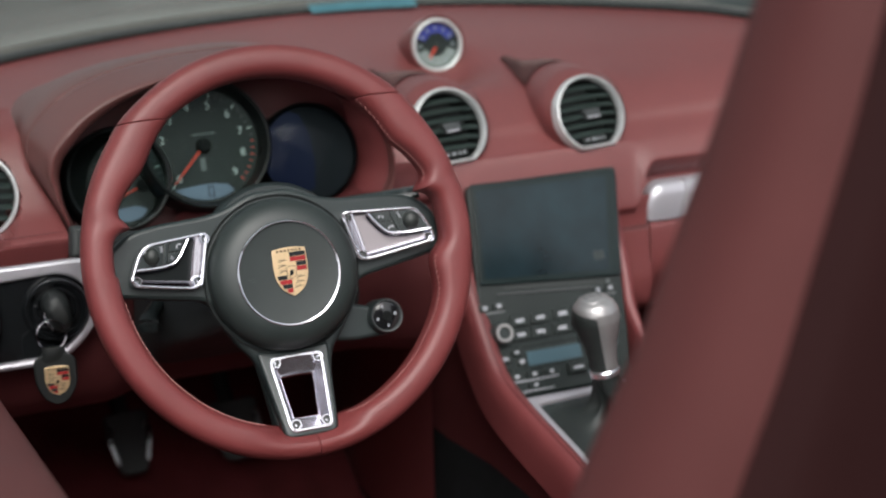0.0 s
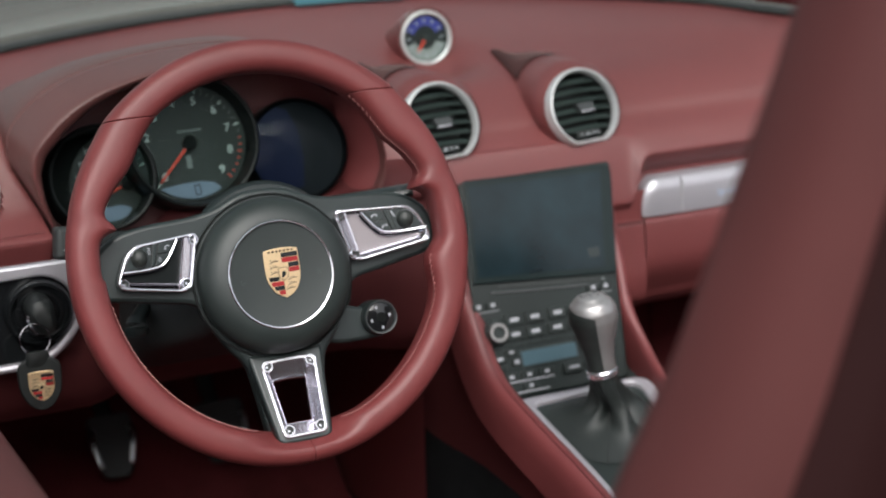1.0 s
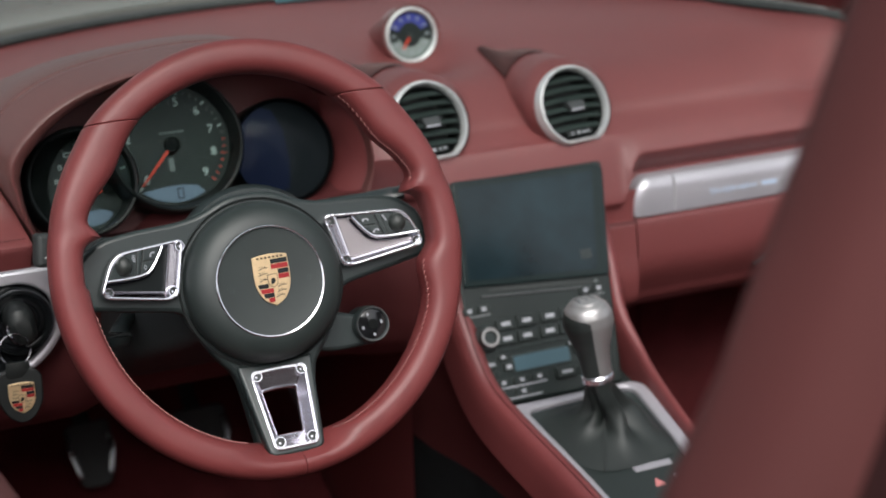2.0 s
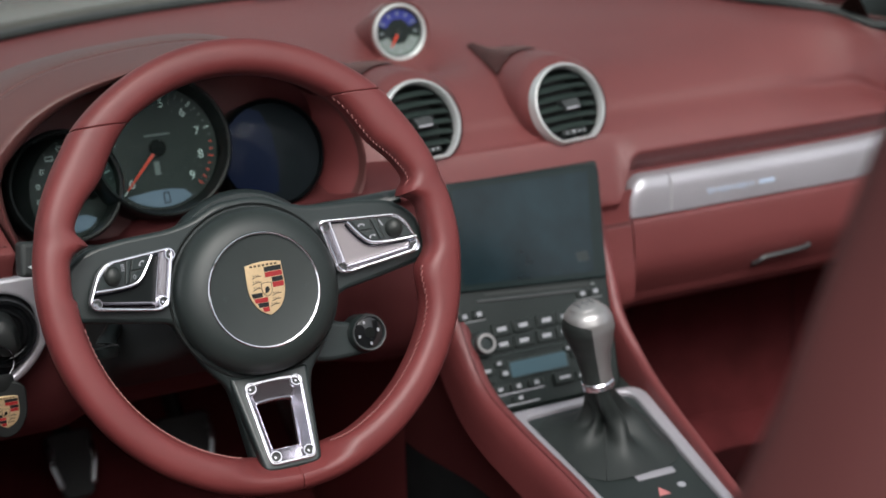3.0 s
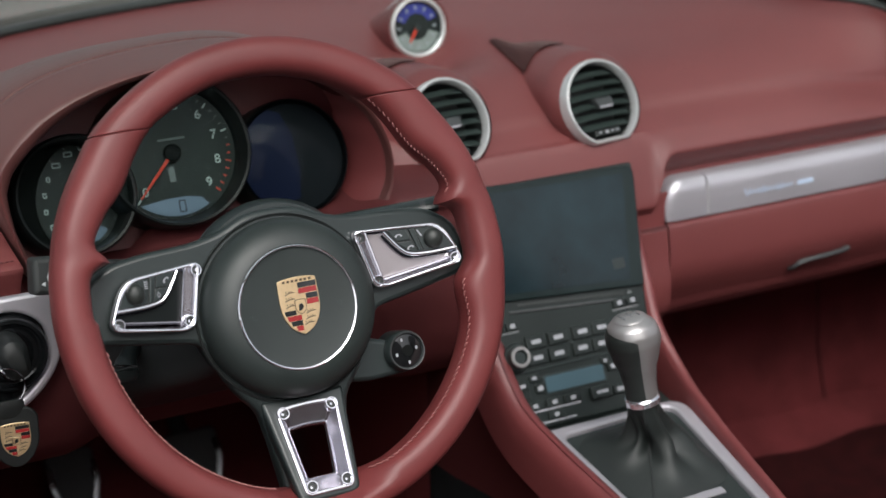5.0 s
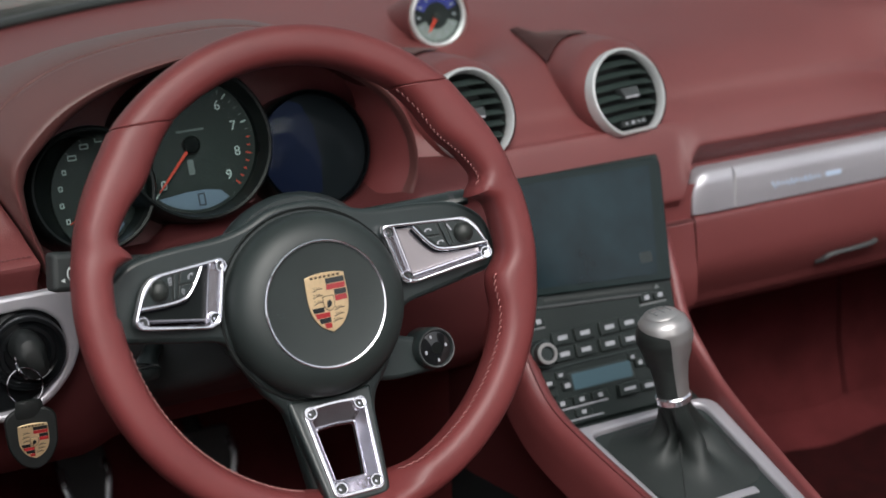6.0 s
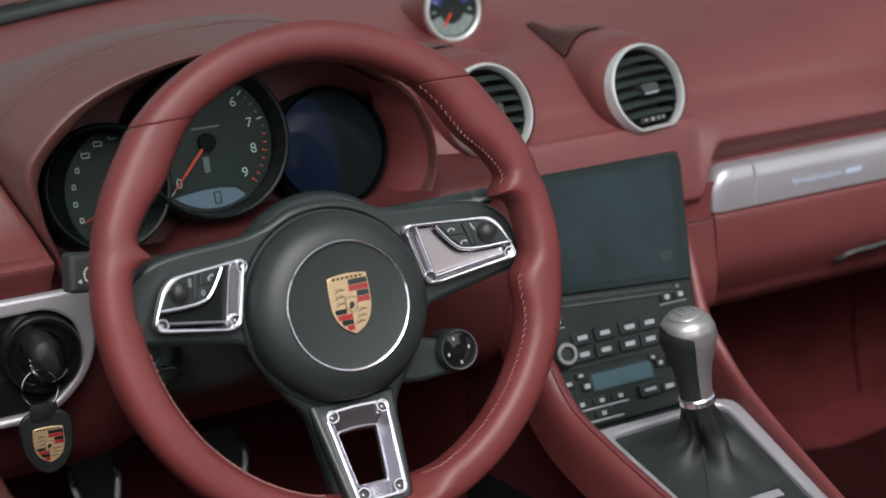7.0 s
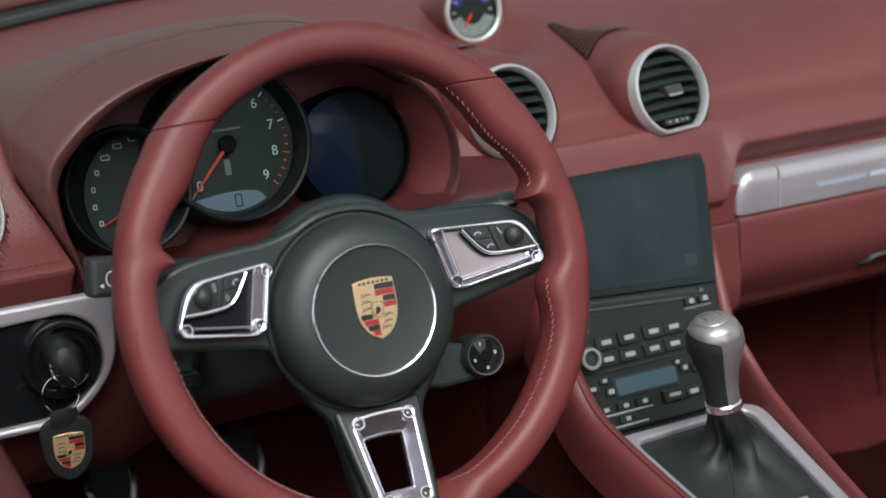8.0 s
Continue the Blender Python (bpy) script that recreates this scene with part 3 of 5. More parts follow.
slab("clock_face", [circle(0, 0, rr - 0.004, 48)], 0.002, DIAL, clock, (0, 0, -0.006), "", 0.0002)
slab("clock_tint", [[(0.0245 * math.cos(a), 0.0245 * math.sin(a)) for a in [math.pi * (0.12 + 0.76 * k / 20) for k in range(21)]] + [(0.014 * math.cos(a), 0.014 * math.sin(a)) for a in [math.pi * (0.88 - 0.76 * k / 20) for k in range(21)]]], 0.0006, DIAL_BLUE, clock, (0, 0, -0.0038), "blue upper scale", 0.0001)
for k in range(12):
    a = 2 * math.pi * k / 12
    slab("scale_mark", [box(0, 0, 0.0042, 0.0024, 0.0008)], 0.0005, WHITE, clock, (0, 0, 0), "", 0.0001, Matrix.Translation((0.0198 * math.cos(a), 0.0198 * math.sin(a), -0.0036)) @ Matrix.Rotation(a, 4, "Z"))
slab("lower_scale", [[(0.0250 * math.cos(a), 0.0250 * math.sin(a)) for a in [math.pi * (1.10 + 0.80 * k / 20) for k in range(21)]] + [(0.0130 * math.cos(a), 0.0130 * math.sin(a)) for a in [math.pi * (1.90 - 0.80 * k / 20) for k in range(21)]]], 0.0005, mat("pale dial print", (0.26, 0.28, 0.27), 0.5, vary=0.2, scale=500), clock, (0, 0, -0.0037), "", 0.0001)
slab("clock_needle", [rounded([(-0.002, 0.0), (0.002, 0.0), (0.0008, -0.018), (-0.0008, -0.018)], 0.0004)], 0.0008, NEEDLE, clock, (0, 0, -0.0026), "orange red hand", 0.0002, Matrix.Rotation(radians(-34), 4, "Z"))
slab("needle_hub", [circle(0, 0, 0.0035, 16)], 0.0016, BLACK, clock, (0, 0, -0.0026), "", 0.0003)
slab("clock_glass", [circle(0, 0, rr - 0.0045, 40)], 0.0006, GLASS, clock, (0, 0, -0.0012), "", 0.0001)
rows = []
for k in range(13):
    s = k / 12
    r = blend(0.0342, 0.014, s ** 1.4)
    rows.append([(r * math.cos(a), r * math.sin(a) * blend(1, 0.8, s) - 0.014 * s, 0.0 - 0.14 * s + (0.0 if k else 0.001)) for a in [2 * math.pi * j / 40 for j in range(40)]])
rows.insert(0, [(0.0314 * math.cos(a), 0.0314 * math.sin(a), -0.0015) for a in [2 * math.pi * j / 40 for j in range(40)]])
part("clock_pod", loft(rows, True, False), RED_DASH, clock, "red leather pod")

# ---- instrument hood ----
HX = 0.296
LIP = smooth([(-0.136, 0.672, 0), (-0.1405, 0.690, 0), (-0.1470, 0.712, 0), (-0.1500, 0.738, 0), (-0.1485, 0.748, 0), (-0.1400, 0.7640, 0), (-0.106, 0.7945, 0), (-0.060, 0.8150, 0), (0.0, 0.826, 0), (0.060, 0.819, 0), (0.113, 0.801, 0), (0.153, 0.772, 0), (0.1735, 0.738, 0), (0.1775, 0.706, 0), (0.167, 0.680, 0)], 6)
CREASE = smooth([(-0.1445, 0.672, 0), (-0.147, 0.686, 0), (-0.153, 0.705, 0), (-0.1645, 0.732, 0), (-0.1695, 0.7525, 0), (-0.1640, 0.7767, 0), (-0.132, 0.8060, 0), (-0.084, 0.8250, 0), (-0.010, 0.8350, 0), (0.060, 0.833, 0), (0.120, 0.812, 0), (0.160, 0.780, 0), (0.180, 0.742, 0), (0.183, 0.706, 0), (0.178, 0.676, 0)], 6)


def hood_row(line, y, sx=1.0, sz=1.0, off=0.0, z0=0.70):
    return [(HX + p.x * sx, y, z0 + (p.y - z0) * sz + off) for p in line]


def mix_row(t, y, out=0.0):
    return [(HX + blend(a.x, b.x, t) * (1 + out), y, blend(a.y, b.y, t) + out * 0.1) for a, b in zip(LIP, CREASE)]


CHEEK = 64                      # where the painted shade inside the hood ends and its leather cheek begins
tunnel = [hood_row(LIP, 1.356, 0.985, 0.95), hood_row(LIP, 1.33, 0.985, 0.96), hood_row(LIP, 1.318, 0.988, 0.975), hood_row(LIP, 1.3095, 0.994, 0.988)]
part("hood_tunnel", loft([r[:CHEEK + 1] for r in tunnel], False, False), SHADE_JOINT, dash, "inside of the hood with painted dark shade")
rows = []
for r, pull in zip(tunnel, (0.016, 0.010, 0.005, 0.0)):
    rows.append([(x - pull * min(1.0, k / 6), y, z) for k, (x, y, z) in enumerate(r[CHEEK:])])
part("hood_cheek", loft(rows, False, False), RED, dash, "red leather cheek inside the hood")
part("hood_lip", loft([hood_row(LIP, 1.3095, 0.994, 0.988), mix_row(0.0, 1.3065), mix_row(0.10, 1.3025), mix_row(0.30, 1.2990), mix_row(0.42, 1.2985), mix_row(0.50, 1.3000), mix_row(0.57, 1.3045), mix_row(0.66, 1.3145), mix_row(0.76, 1.3260), mix_row(0.88, 1.342), mix_row(0.96, 1.352), mix_row(1.0, 1.357), mix_row(1.0, 1.3605, -0.012)], False, False), HOOD, dash, "red leather visor lip over the instruments")
part("hood_cover", loft([hood_row(CREASE, 1.3605, 0.985, 0.98), hood_row(CREASE, 1.3610, 1.004, 1.004), hood_row(CREASE, 1.364, 1.012, 1.008), hood_row(CREASE, 1.40, 1.02, 0.99), hood_row(CREASE, 1.47, 1.03, 0.87), hood_row(CREASE, 1.56, 1.05, 0.66), hood_row(CREASE, 1.66, 1.06, 0.42), hood_row(CREASE, 1.74, 1.06, 0.25)], False, False), HOOD, dash, "red leather instrument hood")
# stitched line along the lip
bm = bmesh.new()
for k in range(2, len(LIP) - 2):
    a, b = LIP[k], LIP[k + 1]
    for j in range(2):
        p = a.lerp(b, j / 2)
        c = CREASE[k].lerp(CREASE[k + 1], j / 2)
        q = p.lerp(c, 0.36)
        d = (b - a).normalized() * 0.0012
        tube([(HX + q.x - d.x, 1.2984, q.y - d.y + 0.0008), (HX + q.x + d.x, 1.2984, q.y + d.y + 0.0008)], 0.00022, 5, bm=bm)
tagged(part("hood_stitching", bm, RED, dash, "fine stitching along the visor lip"), kind="stuff")

# ---- instrument cluster ----
im = basis((0.293, 1.351, 0.735), (1, 0, 0), (0, math.sin(radians(20)), math.cos(radians(20))))
slab("dial_backing", [rounded([(-0.172, -0.075), (0.172, -0.075), (0.172, 0.06), (0.10, 0.105), (-0.10, 0.105), (-0.172, 0.06)], 0.03)], 0.004, RED, dash, (0.003, 0, -0.046), "red leather backing of the dials", 0.001, im)


def gauge(cx, cy, r, label, depth=0.016, wall=0.010, face=-0.006, floor=DIAL):
    g = part("dial", revolve([(r + 0.001, -0.044), (r + 0.001, depth - 0.003), (r - 0.001, depth), (r - 0.003, depth - 0.001), (blend(r, r - wall, 0.75), 0.003), (r - wall, face + 0.0015)], 56), BEZEL, dash, label, m=im @ Matrix.Translation((cx, cy, 0)))
    slab("dial_face", [circle(0, 0, r - wall + 0.002, 56)], 0.002, floor, g, (0, 0, face), "", 0.0002)
    return g


tach = gauge(0.003, 0.008, 0.0635, "rev counter with white numbers and a red hand", 0.020, 0.0075)
for k in range(10):
    a = radians(227 - 30.3 * k)
    word("numeral", str(k), 0.0112, DIAL_WHITE, tach, (0.0408 * math.cos(a), 0.0408 * math.sin(a), -0.0034))
    for j in range(4):
        b = a - radians(30.3 * j / 4)
        if k == 9 and j:
            continue
        red = k + j / 4 > 7.4
        slab("tick", [box(0.0505, 0, 0.005 if j == 0 else 0.003, 0.0012 if red or j == 0 else 0.0007, 0.0003)], 0.0004, NEEDLE if red else (DIAL_WHITE if j == 0 else GREY), tach, (0, 0, 0), "", 0.0001, Matrix.Translation((0, 0, -0.0036)) @ Matrix.Rotation(b, 4, "Z"))
slab("display", [[(0.0520 * math.cos(a), 0.0535 * math.sin(a)) for a in [radians(229 + 70 * k / 16) for k in range(17)]] + [(0.0190, -0.0402), (0.006, -0.0378), (-0.010, -0.0378), (-0.0240, -0.0392)]], 0.0006, LCD, tach, (0, 0, -0.0036), "lit grey blue display", 0.0001)
slab("display_digit", [box(0.0015, -0.0455, 0.0062, 0.0105, 0.001), box(0.0015, -0.0455, 0.0040, 0.0083, 0.0006)[::-1]], 0.0003, LCD_INK, tach, (0, 0, -0.0029), "", 0.00005)
slab("script_bar", [box(0.002, 0.0120, 0.024, 0.0018, 0.0008)], 0.0004, GREY, tach, (0, 0, -0.0036), "", 0.0001)
slab("gear_window", [box(-0.0025, -0.0180, 0.0052, 0.0125, 0.001)], 0.0004, GREY, tach, (0, 0, -0.0036), "", 0.0001)
slab("needle", [rounded([(-0.004, -0.0014), (0.030, -0.0011), (0.0485, -0.0006), (0.0485, 0.0006), (0.030, 0.0011), (-0.004, 0.0014)], 0.0004)], 0.0012, NEEDLE, tach, (0, 0, 0), "orange red hand", 0.0003, Matrix.Translation((0, 0, 0.0002)) @ Matrix.Rotation(radians(226), 4, "Z"))
slab("needle_hub", [circle(0, 0, 0.0075, 24)], 0.005, VOID, tach, (0, 0, -0.003), "", 0.001)

speedo = gauge(-0.0870, -0.0155, 0.0500, "speedometer with a red hand", 0.018, 0.0030, -0.0335, VOID)
SPD = Vector((0.0299, -0.0051, -0.0298))                # the hand turns off the dial's centre
arc = []
for k in range(64):                                     # printed face, cut off by the wall of its tube
    d = Vector((math.cos(2 * math.pi * k / 64), math.sin(2 * math.pi * k / 64), 0))
    reach = max(q for q in [0.0545 * j / 40 for j in range(41)] if (SPD + d * q).xy.length < 0.0472)
    arc.append((SPD.x + d.x * reach, SPD.y + d.y * reach))
slab("dial_face", [arc], 0.0012, DIAL, speedo, (0, 0, SPD.z - 0.0012), "black dial face", 0.0001)
for k in range(8):
    a = radians(200.0 - 16.8 * k)
    x, y = SPD.x + 0.0471 * math.cos(a), SPD.y + 0.0471 * math.sin(a)
    w = 0.0036 if k < 4 else 0.0075
    slab("numeral_bar", [box(0, 0, w, 0.0046, 0.0010), box(0, 0, w - 0.0020, 0.0024, 0.0005)[::-1]], 0.0004, DIAL_WHITE, speedo, (x, y, SPD.z), "", 0.0001)
    if k > 3:
        slab("tick", [box(0.0520, 0, 0.0040, 0.0008, 0.0003)], 0.0004, GREY, speedo, (0, 0, 0), "", 0.0001, Matrix.Translation(SPD) @ Matrix.Rotation(a, 4, "Z"))
slab("display", [rounded([(-0.006, -0.0275), (0.008, -0.0255), (0.022, -0.0248), (0.0325, -0.0295), (0.024, -0.0375), (0.012, -0.0400), (-0.002, -0.0375)], 0.004)], 0.0006, LCD, speedo, (0, 0, SPD.z - 0.0002), "lit grey blue display", 0.0001)
slab("needle", [rounded([(0.0, -0.0012), (0.0478, -0.0006), (0.0478, 0.0006), (0.0, 0.0012)], 0.0004)], 0.0012, NEEDLE, speedo, (0, 0, 0), "orange red hand", 0.0003, Matrix.Translation(SPD + Vector((0, 0, 0.003))) @ Matrix.Rotation(radians(203), 4, "Z"))
slab("needle_hub", [circle(0, 0, 0.007, 24)], 0.006, VOID, speedo, SPD, "", 0.001)

multi = gauge(0.1085, -0.0120, 0.0505, "round dark blue multi-function display", 0.003, 0.0025)
slab("display", [[(0.0465 * math.cos(a), 0.0465 * math.sin(a)) for a in [radians(108 + 134 * k / 20) for k in range(21)]] + [(0.002, -0.036), (0.006, -0.010), (0.004, 0.020), (-0.004, 0.040)]], 0.0006, BLUE_DISPLAY, multi, (0, 0, -0.0036), "dim blue display", 0.0001)
for g, r in ((tach, 0.056), (speedo, 0.0460)):
    slab("dial_glass", [circle(0, 0, r, 48)], 0.0008, DIAL_GLASS, g, (0, 0, 0.004), "clear dial cover", 0.0001)
part("dial_glass", revolve([(0.0502 * s, -0.004 + 0.0160 * math.sqrt(1 - 0.80 * s * s)) for s in [1 - k / 12 for k in range(12)] + [0.001]], 48), GLOSS_GLASS, multi, "glossy domed cover")

# ---- driver's side lower dashboard ----
rows = []
for i in range(41):
    x = -0.10 + 0.64 * i / 40
    r = step(0.16, 0.22, x)
    pts = [(1.352, 0.700), (1.330, 0.694), (1.300, 0.690), (1.288, 0.686), (1.285, 0.678), (1.290, 0.668), (1.286, 0.640), (1.284, 0.60), (1.288, 0.572), (1.296, 0.542), (1.312, 0.515), (1.345, 0.499), (1.48, 0.505), (1.60, 0.56)]
    rec = 0.025 * step(0.17, 0.22, x) * step(0.50, 0.44, x)
    pts = [(y + rec * step(0.685, 0.66, z) * (1 if y < 1.4 else 0.3), z - 0.016 * step(0.13, 0.15, x) * step(0.47, 0.45, x) * step(0.66, 0.68, z)) for y, z in pts]
    pts = [(y + 0.016 * step(0.17, 0.15, x) * step(0.655, 0.672, z), z - 0.006 * step(0.17, 0.15, x) * step(0.655, 0.672, z)) for y, z in pts]
    pts = [(y, z - 0.018 * step(0.135, 0.155, x) * step(0.275, 0.255, x) * step(1.292, 1.300, y) * step(0.64, 0.66, z)) for y, z in pts]   # hollow under the speedometer
    rows.append([(x, p.x, p.y) for p in smooth([(y, z, 0) for y, z in pts], 5)])
part("knee_panel", loft(rows, False, False), SHADED_RED, dash, "red panel under the steering column with painted shade")
def groove_x(z):
    """x of the joint between the dashboard's end and the instrument hood"""
    tab = [(0.660, 0.146), (0.670, 0.1465), (0.686, 0.1490), (0.705, 0.1430), (0.738, 0.1270), (0.80, 0.121)]
    for (z0, x0), (z1, x1) in zip(tab, tab[1:]):
        if z <= z1:
            return blend(x0, x1, max(0.0, (z - z0) / (z1 - z0)))
    return tab[-1][1]


ledge = smooth([(1.440, 0.782, 0), (1.392, 0.770, 0), (1.366, 0.751, 0), (1.348, 0.727, 0), (1.327, 0.705, 0), (1.305, 0.6935, 0), (1.2925, 0.6892, 0)], 7) + smooth([(1.2892, 0.6872, 0), (1.2898, 0.6835, 0), (1.2930, 0.676, 0), (1.2965, 0.668, 0), (1.299, 0.660, 0)], 5)
rows = []
for i in range(81):
    row = []
    for p in ledge:
        x = blend(-0.10, groove_x(p.y), min(1.0, i / 78))
        y = p.x + (0.0, 0.0, 0.0015, 0.006, 0.02)[max(0, i - 76)]
        if math.hypot(x - 0.070, (p.y - 0.722) / 0.94) < 0.0418:
            y += 0.06
        row.append((x, y, p.y))
    rows.append(row)
part("end_panel", loft(rows, False, False), RED_DASH, dash, "red leather dashboard end with a stitched ledge")
bm = bmesh.new()
for k in range(60):
    x = -0.095 + 0.004 * k
    tube([(x, 1.2978, 0.6917), (x + 0.0024, 1.2978, 0.6917)], 0.0005, 5, bm=bm)
tagged(part("ledge_stitching", bm, RED_SEAM, dash, "fine stitching along the ledge"), kind="stuff")
# silver surround with the switch panel
sm = basis((0.085, 1.272, 0.625), (1, 0, 0), (0, 0.06, 1))
outer = rounded([(-0.16, -0.049), (0.045, -0.049), (0.082, -0.012), (0.084, 0.048), (-0.16, 0.050)], [0.01, 0.03, 0.03, 0.004, 0.01], 8)
inner = rounded([(-0.15, -0.042), (0.040, -0.042), (0.071, -0.012), (0.070, 0.022), (0.050, 0.037), (-0.15, 0.030)], [0.01, 0.03, 0.022, 0.022, 0.03, 0.01], 8)
sw = slab("switch_surround", [outer, inner], 0.010, SILVER, dash, (0, 0, 0.0), "silver surround of the ignition switch", 0.003, sm)
slab("switch_panel", [inner], 0.004, GLOSSY, sw, (0, 0, 0.0005), "black switch panel", 0.0005)
part("ignition_switch", revolve([(0.030, 0.0), (0.030, 0.012), (0.0285, 0.0145), (0.026, 0.0145), (0.0245, 0.010), (0.022, 0.009), (0.021, 0.012), (0.018, 0.012), (0.0165, 0.008), (0.0, 0.008)], 48), GLOSSY, sw, "round black ignition switch", m=Matrix.Translation((0.040, 0.004, 0.002)))
part("light_switch", revolve([(0.030, 0.0), (0.030, 0.008), (0.028, 0.011), (0.024, 0.011), (0.023, 0.007), (0.018, 0.007), (0.017, 0.016), (0.015, 0.018), (0.0, 0.018)], 48), SATIN, sw, "round light switch", m=Matrix.Translation((-0.040, 0.0, 0.002)))
part("switch_rim", revolve([(0.0305, 0.007), (0.0310, 0.009), (0.0300, 0.0115), (0.0285, 0.0115)], 48), CHROME_DARK, sw, m=Matrix.Translation((-0.040, 0.0, 0.002)))

# steering column shroud between wheel and dashboard
WY, WZ = 1.1057, 0.7045
UPV = Vector((0, math.sin(radians(20)), math.cos(radians(20))))
WM = basis((0.3035, WY, WZ), (1, 0, 0), UPV)
rows = []
for s in [i / 8 for i in range(9)]:
    w = -0.055 - 0.17 * s
    hw, hh, cv = blend(0.052, 0.104, step(0, 0.45, s)), blend(0.045, 0.052, s), blend(-0.010, -0.034, s)
    rows.append([WM @ Vector((x, y + cv, w)) for x, y in rounded([(-hw, -hh), (hw, -hh), (hw * 0.92, hh), (-hw * 0.92, hh)], hh * 0.7, 6)])
part("column_shroud", loft(rows, True, True), RUBBER, dash, "black steering column shroud")
grille(1.120, 1.462, 1.185, 1.40, 1.10, 1.385, 14)
# ---- steering wheel ----
wheel = thing("steering_wheel", "three-spoke steering wheel in smooth red leather with chrome inserts", "steering wheel")
RX, RY = 0.1726, 0.1807
RIM_AT = Matrix.Translation((-0.0016, 0.0025, -0.0038))
SEAMS = [radians(48.5), radians(131.5), radians(271.0)]


def rim_sec(a):
    """Inner half width at angle a, and whether a seam lies there."""
    d = math.degrees(a) % 360
    if d > 180:
        d = 540 - d if d < 270 else d - 360
    e = d if d <= 90 else 180 - d          # degrees above the spoke's line on either side
    if d < 0:
        e = d
    if d < -90:
        e = -180 - d
    inner = 0.0300 + 0.0075 * math.exp(-((e - 36) / 8.0) ** 2) - 0.0012 * math.exp(-((e - 20.5) / 3.0) ** 2)      # palm swell
    inner += 0.0120 * math.exp(-((e - 15.3) / 1.9) ** 2) + 0.0085 * math.exp(-((e + 11) / 7.5) ** 2) * step(-3.0, -9.0, e)   # thumb rest, spoke root
    inner -= 0.0025 * step(-6.0, -2.0, e) * step(13.0, 9.0, e)
    return inner


def rim_point(a, b, dent=0.0, lift=0.0):
    """Point of the rim's skin: a round the wheel, b round the section."""
    th = rim_sec(a)
    rc = 1 - th / 2 / 0.178
    n = Vector((math.cos(a), math.sin(a), 0))
    for sa, sx in ((SEAMS[0], 1), (SEAMS[1], -1)):            # the upper seams are cut level
        w = math.exp(-((a - sa) / 0.14) ** 2)
        n = n.lerp(Vector((sx / abs(math.cos(a)) if abs(math.cos(a)) > 0.4 else sx * 2, 0, 0)), w)
    low = step(21.0, 7.0, abs(((math.degrees(a) - 270 + 180) % 360) - 180))     # the inner half dips under the lower spoke
    cr, sr = math.cos(b), math.sin(b)
    q = 1 + 0.05 * math.cos(4 * b + math.pi)                  # slightly squared section
    sr -= 0.95 * low * step(0.15, -0.85, cr)
    return Vector((RX * math.cos(a) * rc, RY * math.sin(a) * rc, 0)) + n * (th / 2 - dent + lift) * cr * q + Vector((0, 0, 1)) * (0.0196 - dent + lift) * sr * q


rows, angs = [], []
for k in range(240):
    angs.append(2 * math.pi * k / 240)
for sa in SEAMS:
    angs += [sa - 0.0075, sa - 0.003, sa - 0.0008, sa + 0.0008, sa + 0.003, sa + 0.0075]
for a in sorted(angs):
    near = min(abs(a - sa) for sa in SEAMS)
    dent = 0.0016 if near < 0.001 else (0.0004 if near < 0.004 else 0.0)
    rows.append([rim_point(a, 2 * math.pi * j / 28, dent) for j in range(28)])
rows.append(rows[0])
wheel.matrix_world = WM
rim = part("rim", loft(rows, True, False), RED_RIM, wheel, "smooth red leather rim", m=RIM_AT)
# stitches along the inner edge
bm = bmesh.new()
for a0, a1, b, gap, long in ((-76, -9, 153, 1.85, 1.0), (189, 255, 165, 1.85, 1.0), (17, 48, 160, 1.25, 0.6)):
    n = int((a1 - a0) / gap)
    for k in range(n):
        a = radians(a0 + (a1 - a0) * (k + 0.5) / n)
        line = [rim_point(a + radians(da * long), radians(b - db), 0.0, up) for da, db, up in ((-0.80, -3, -0.0002), (-0.45, -2, 0.0005), (0.45, 2, 0.0005), (0.80, 3, -0.0002))]
        tube(line, [0.0004, 0.0007, 0.0007, 0.0004], 6, bm=bm)
tagged(part("stitching", bm, THREAD, wheel, "fine red stitching along the inner rim", m=RIM_AT), kind="stuff")

# spoke plate
half = [(0.0, 0.058), (0.020, 0.057), (0.040, 0.047), (0.060, 0.0425), (0.100, 0.041), (0.128, 0.037), (0.148, 0.022), (0.153, -0.006), (0.146, -0.017), (0.105, -0.0245), (0.072, -0.030), (0.062, -0.040), (0.056, -0.060), (0.046, -0.076), (0.035, -0.088), (0.0310, -0.110), (0.0255, -0.154), (0.021, -0.1605), (0.0, -0.1610)]
ol = [(x, y) for x, y in half] + [(-x, y) for x, y in half[-2:0:-1]]
LOW_HOLE = rounded([(-0.0205, -0.0905), (0.0, -0.0935), (0.0205, -0.0905), (0.0165, -0.1495), (-0.0165, -0.1495)], [0.003, 0.02, 0.003, 0.003, 0.003], 5)
spoke = slab("spoke_frame", [rounded(ol, 0.010, 3), LOW_HOLE], 0.018, SATIN, wheel, (0, 0, -0.040), "satin black spoke frame", 0.004)
# hollow behind the airbag
part("hub_shroud", loft([[(x * s, -0.012 + (y + 0.012) * s, w) for x, y in circle(0, -0.008, 0.066, 40, 0.068)] for s, w in ((0.98, -0.060), (1.06, -0.052), (1.08, -0.038), (1.02, -0.030))], True, True), SATIN, wheel, "dark hub shroud")


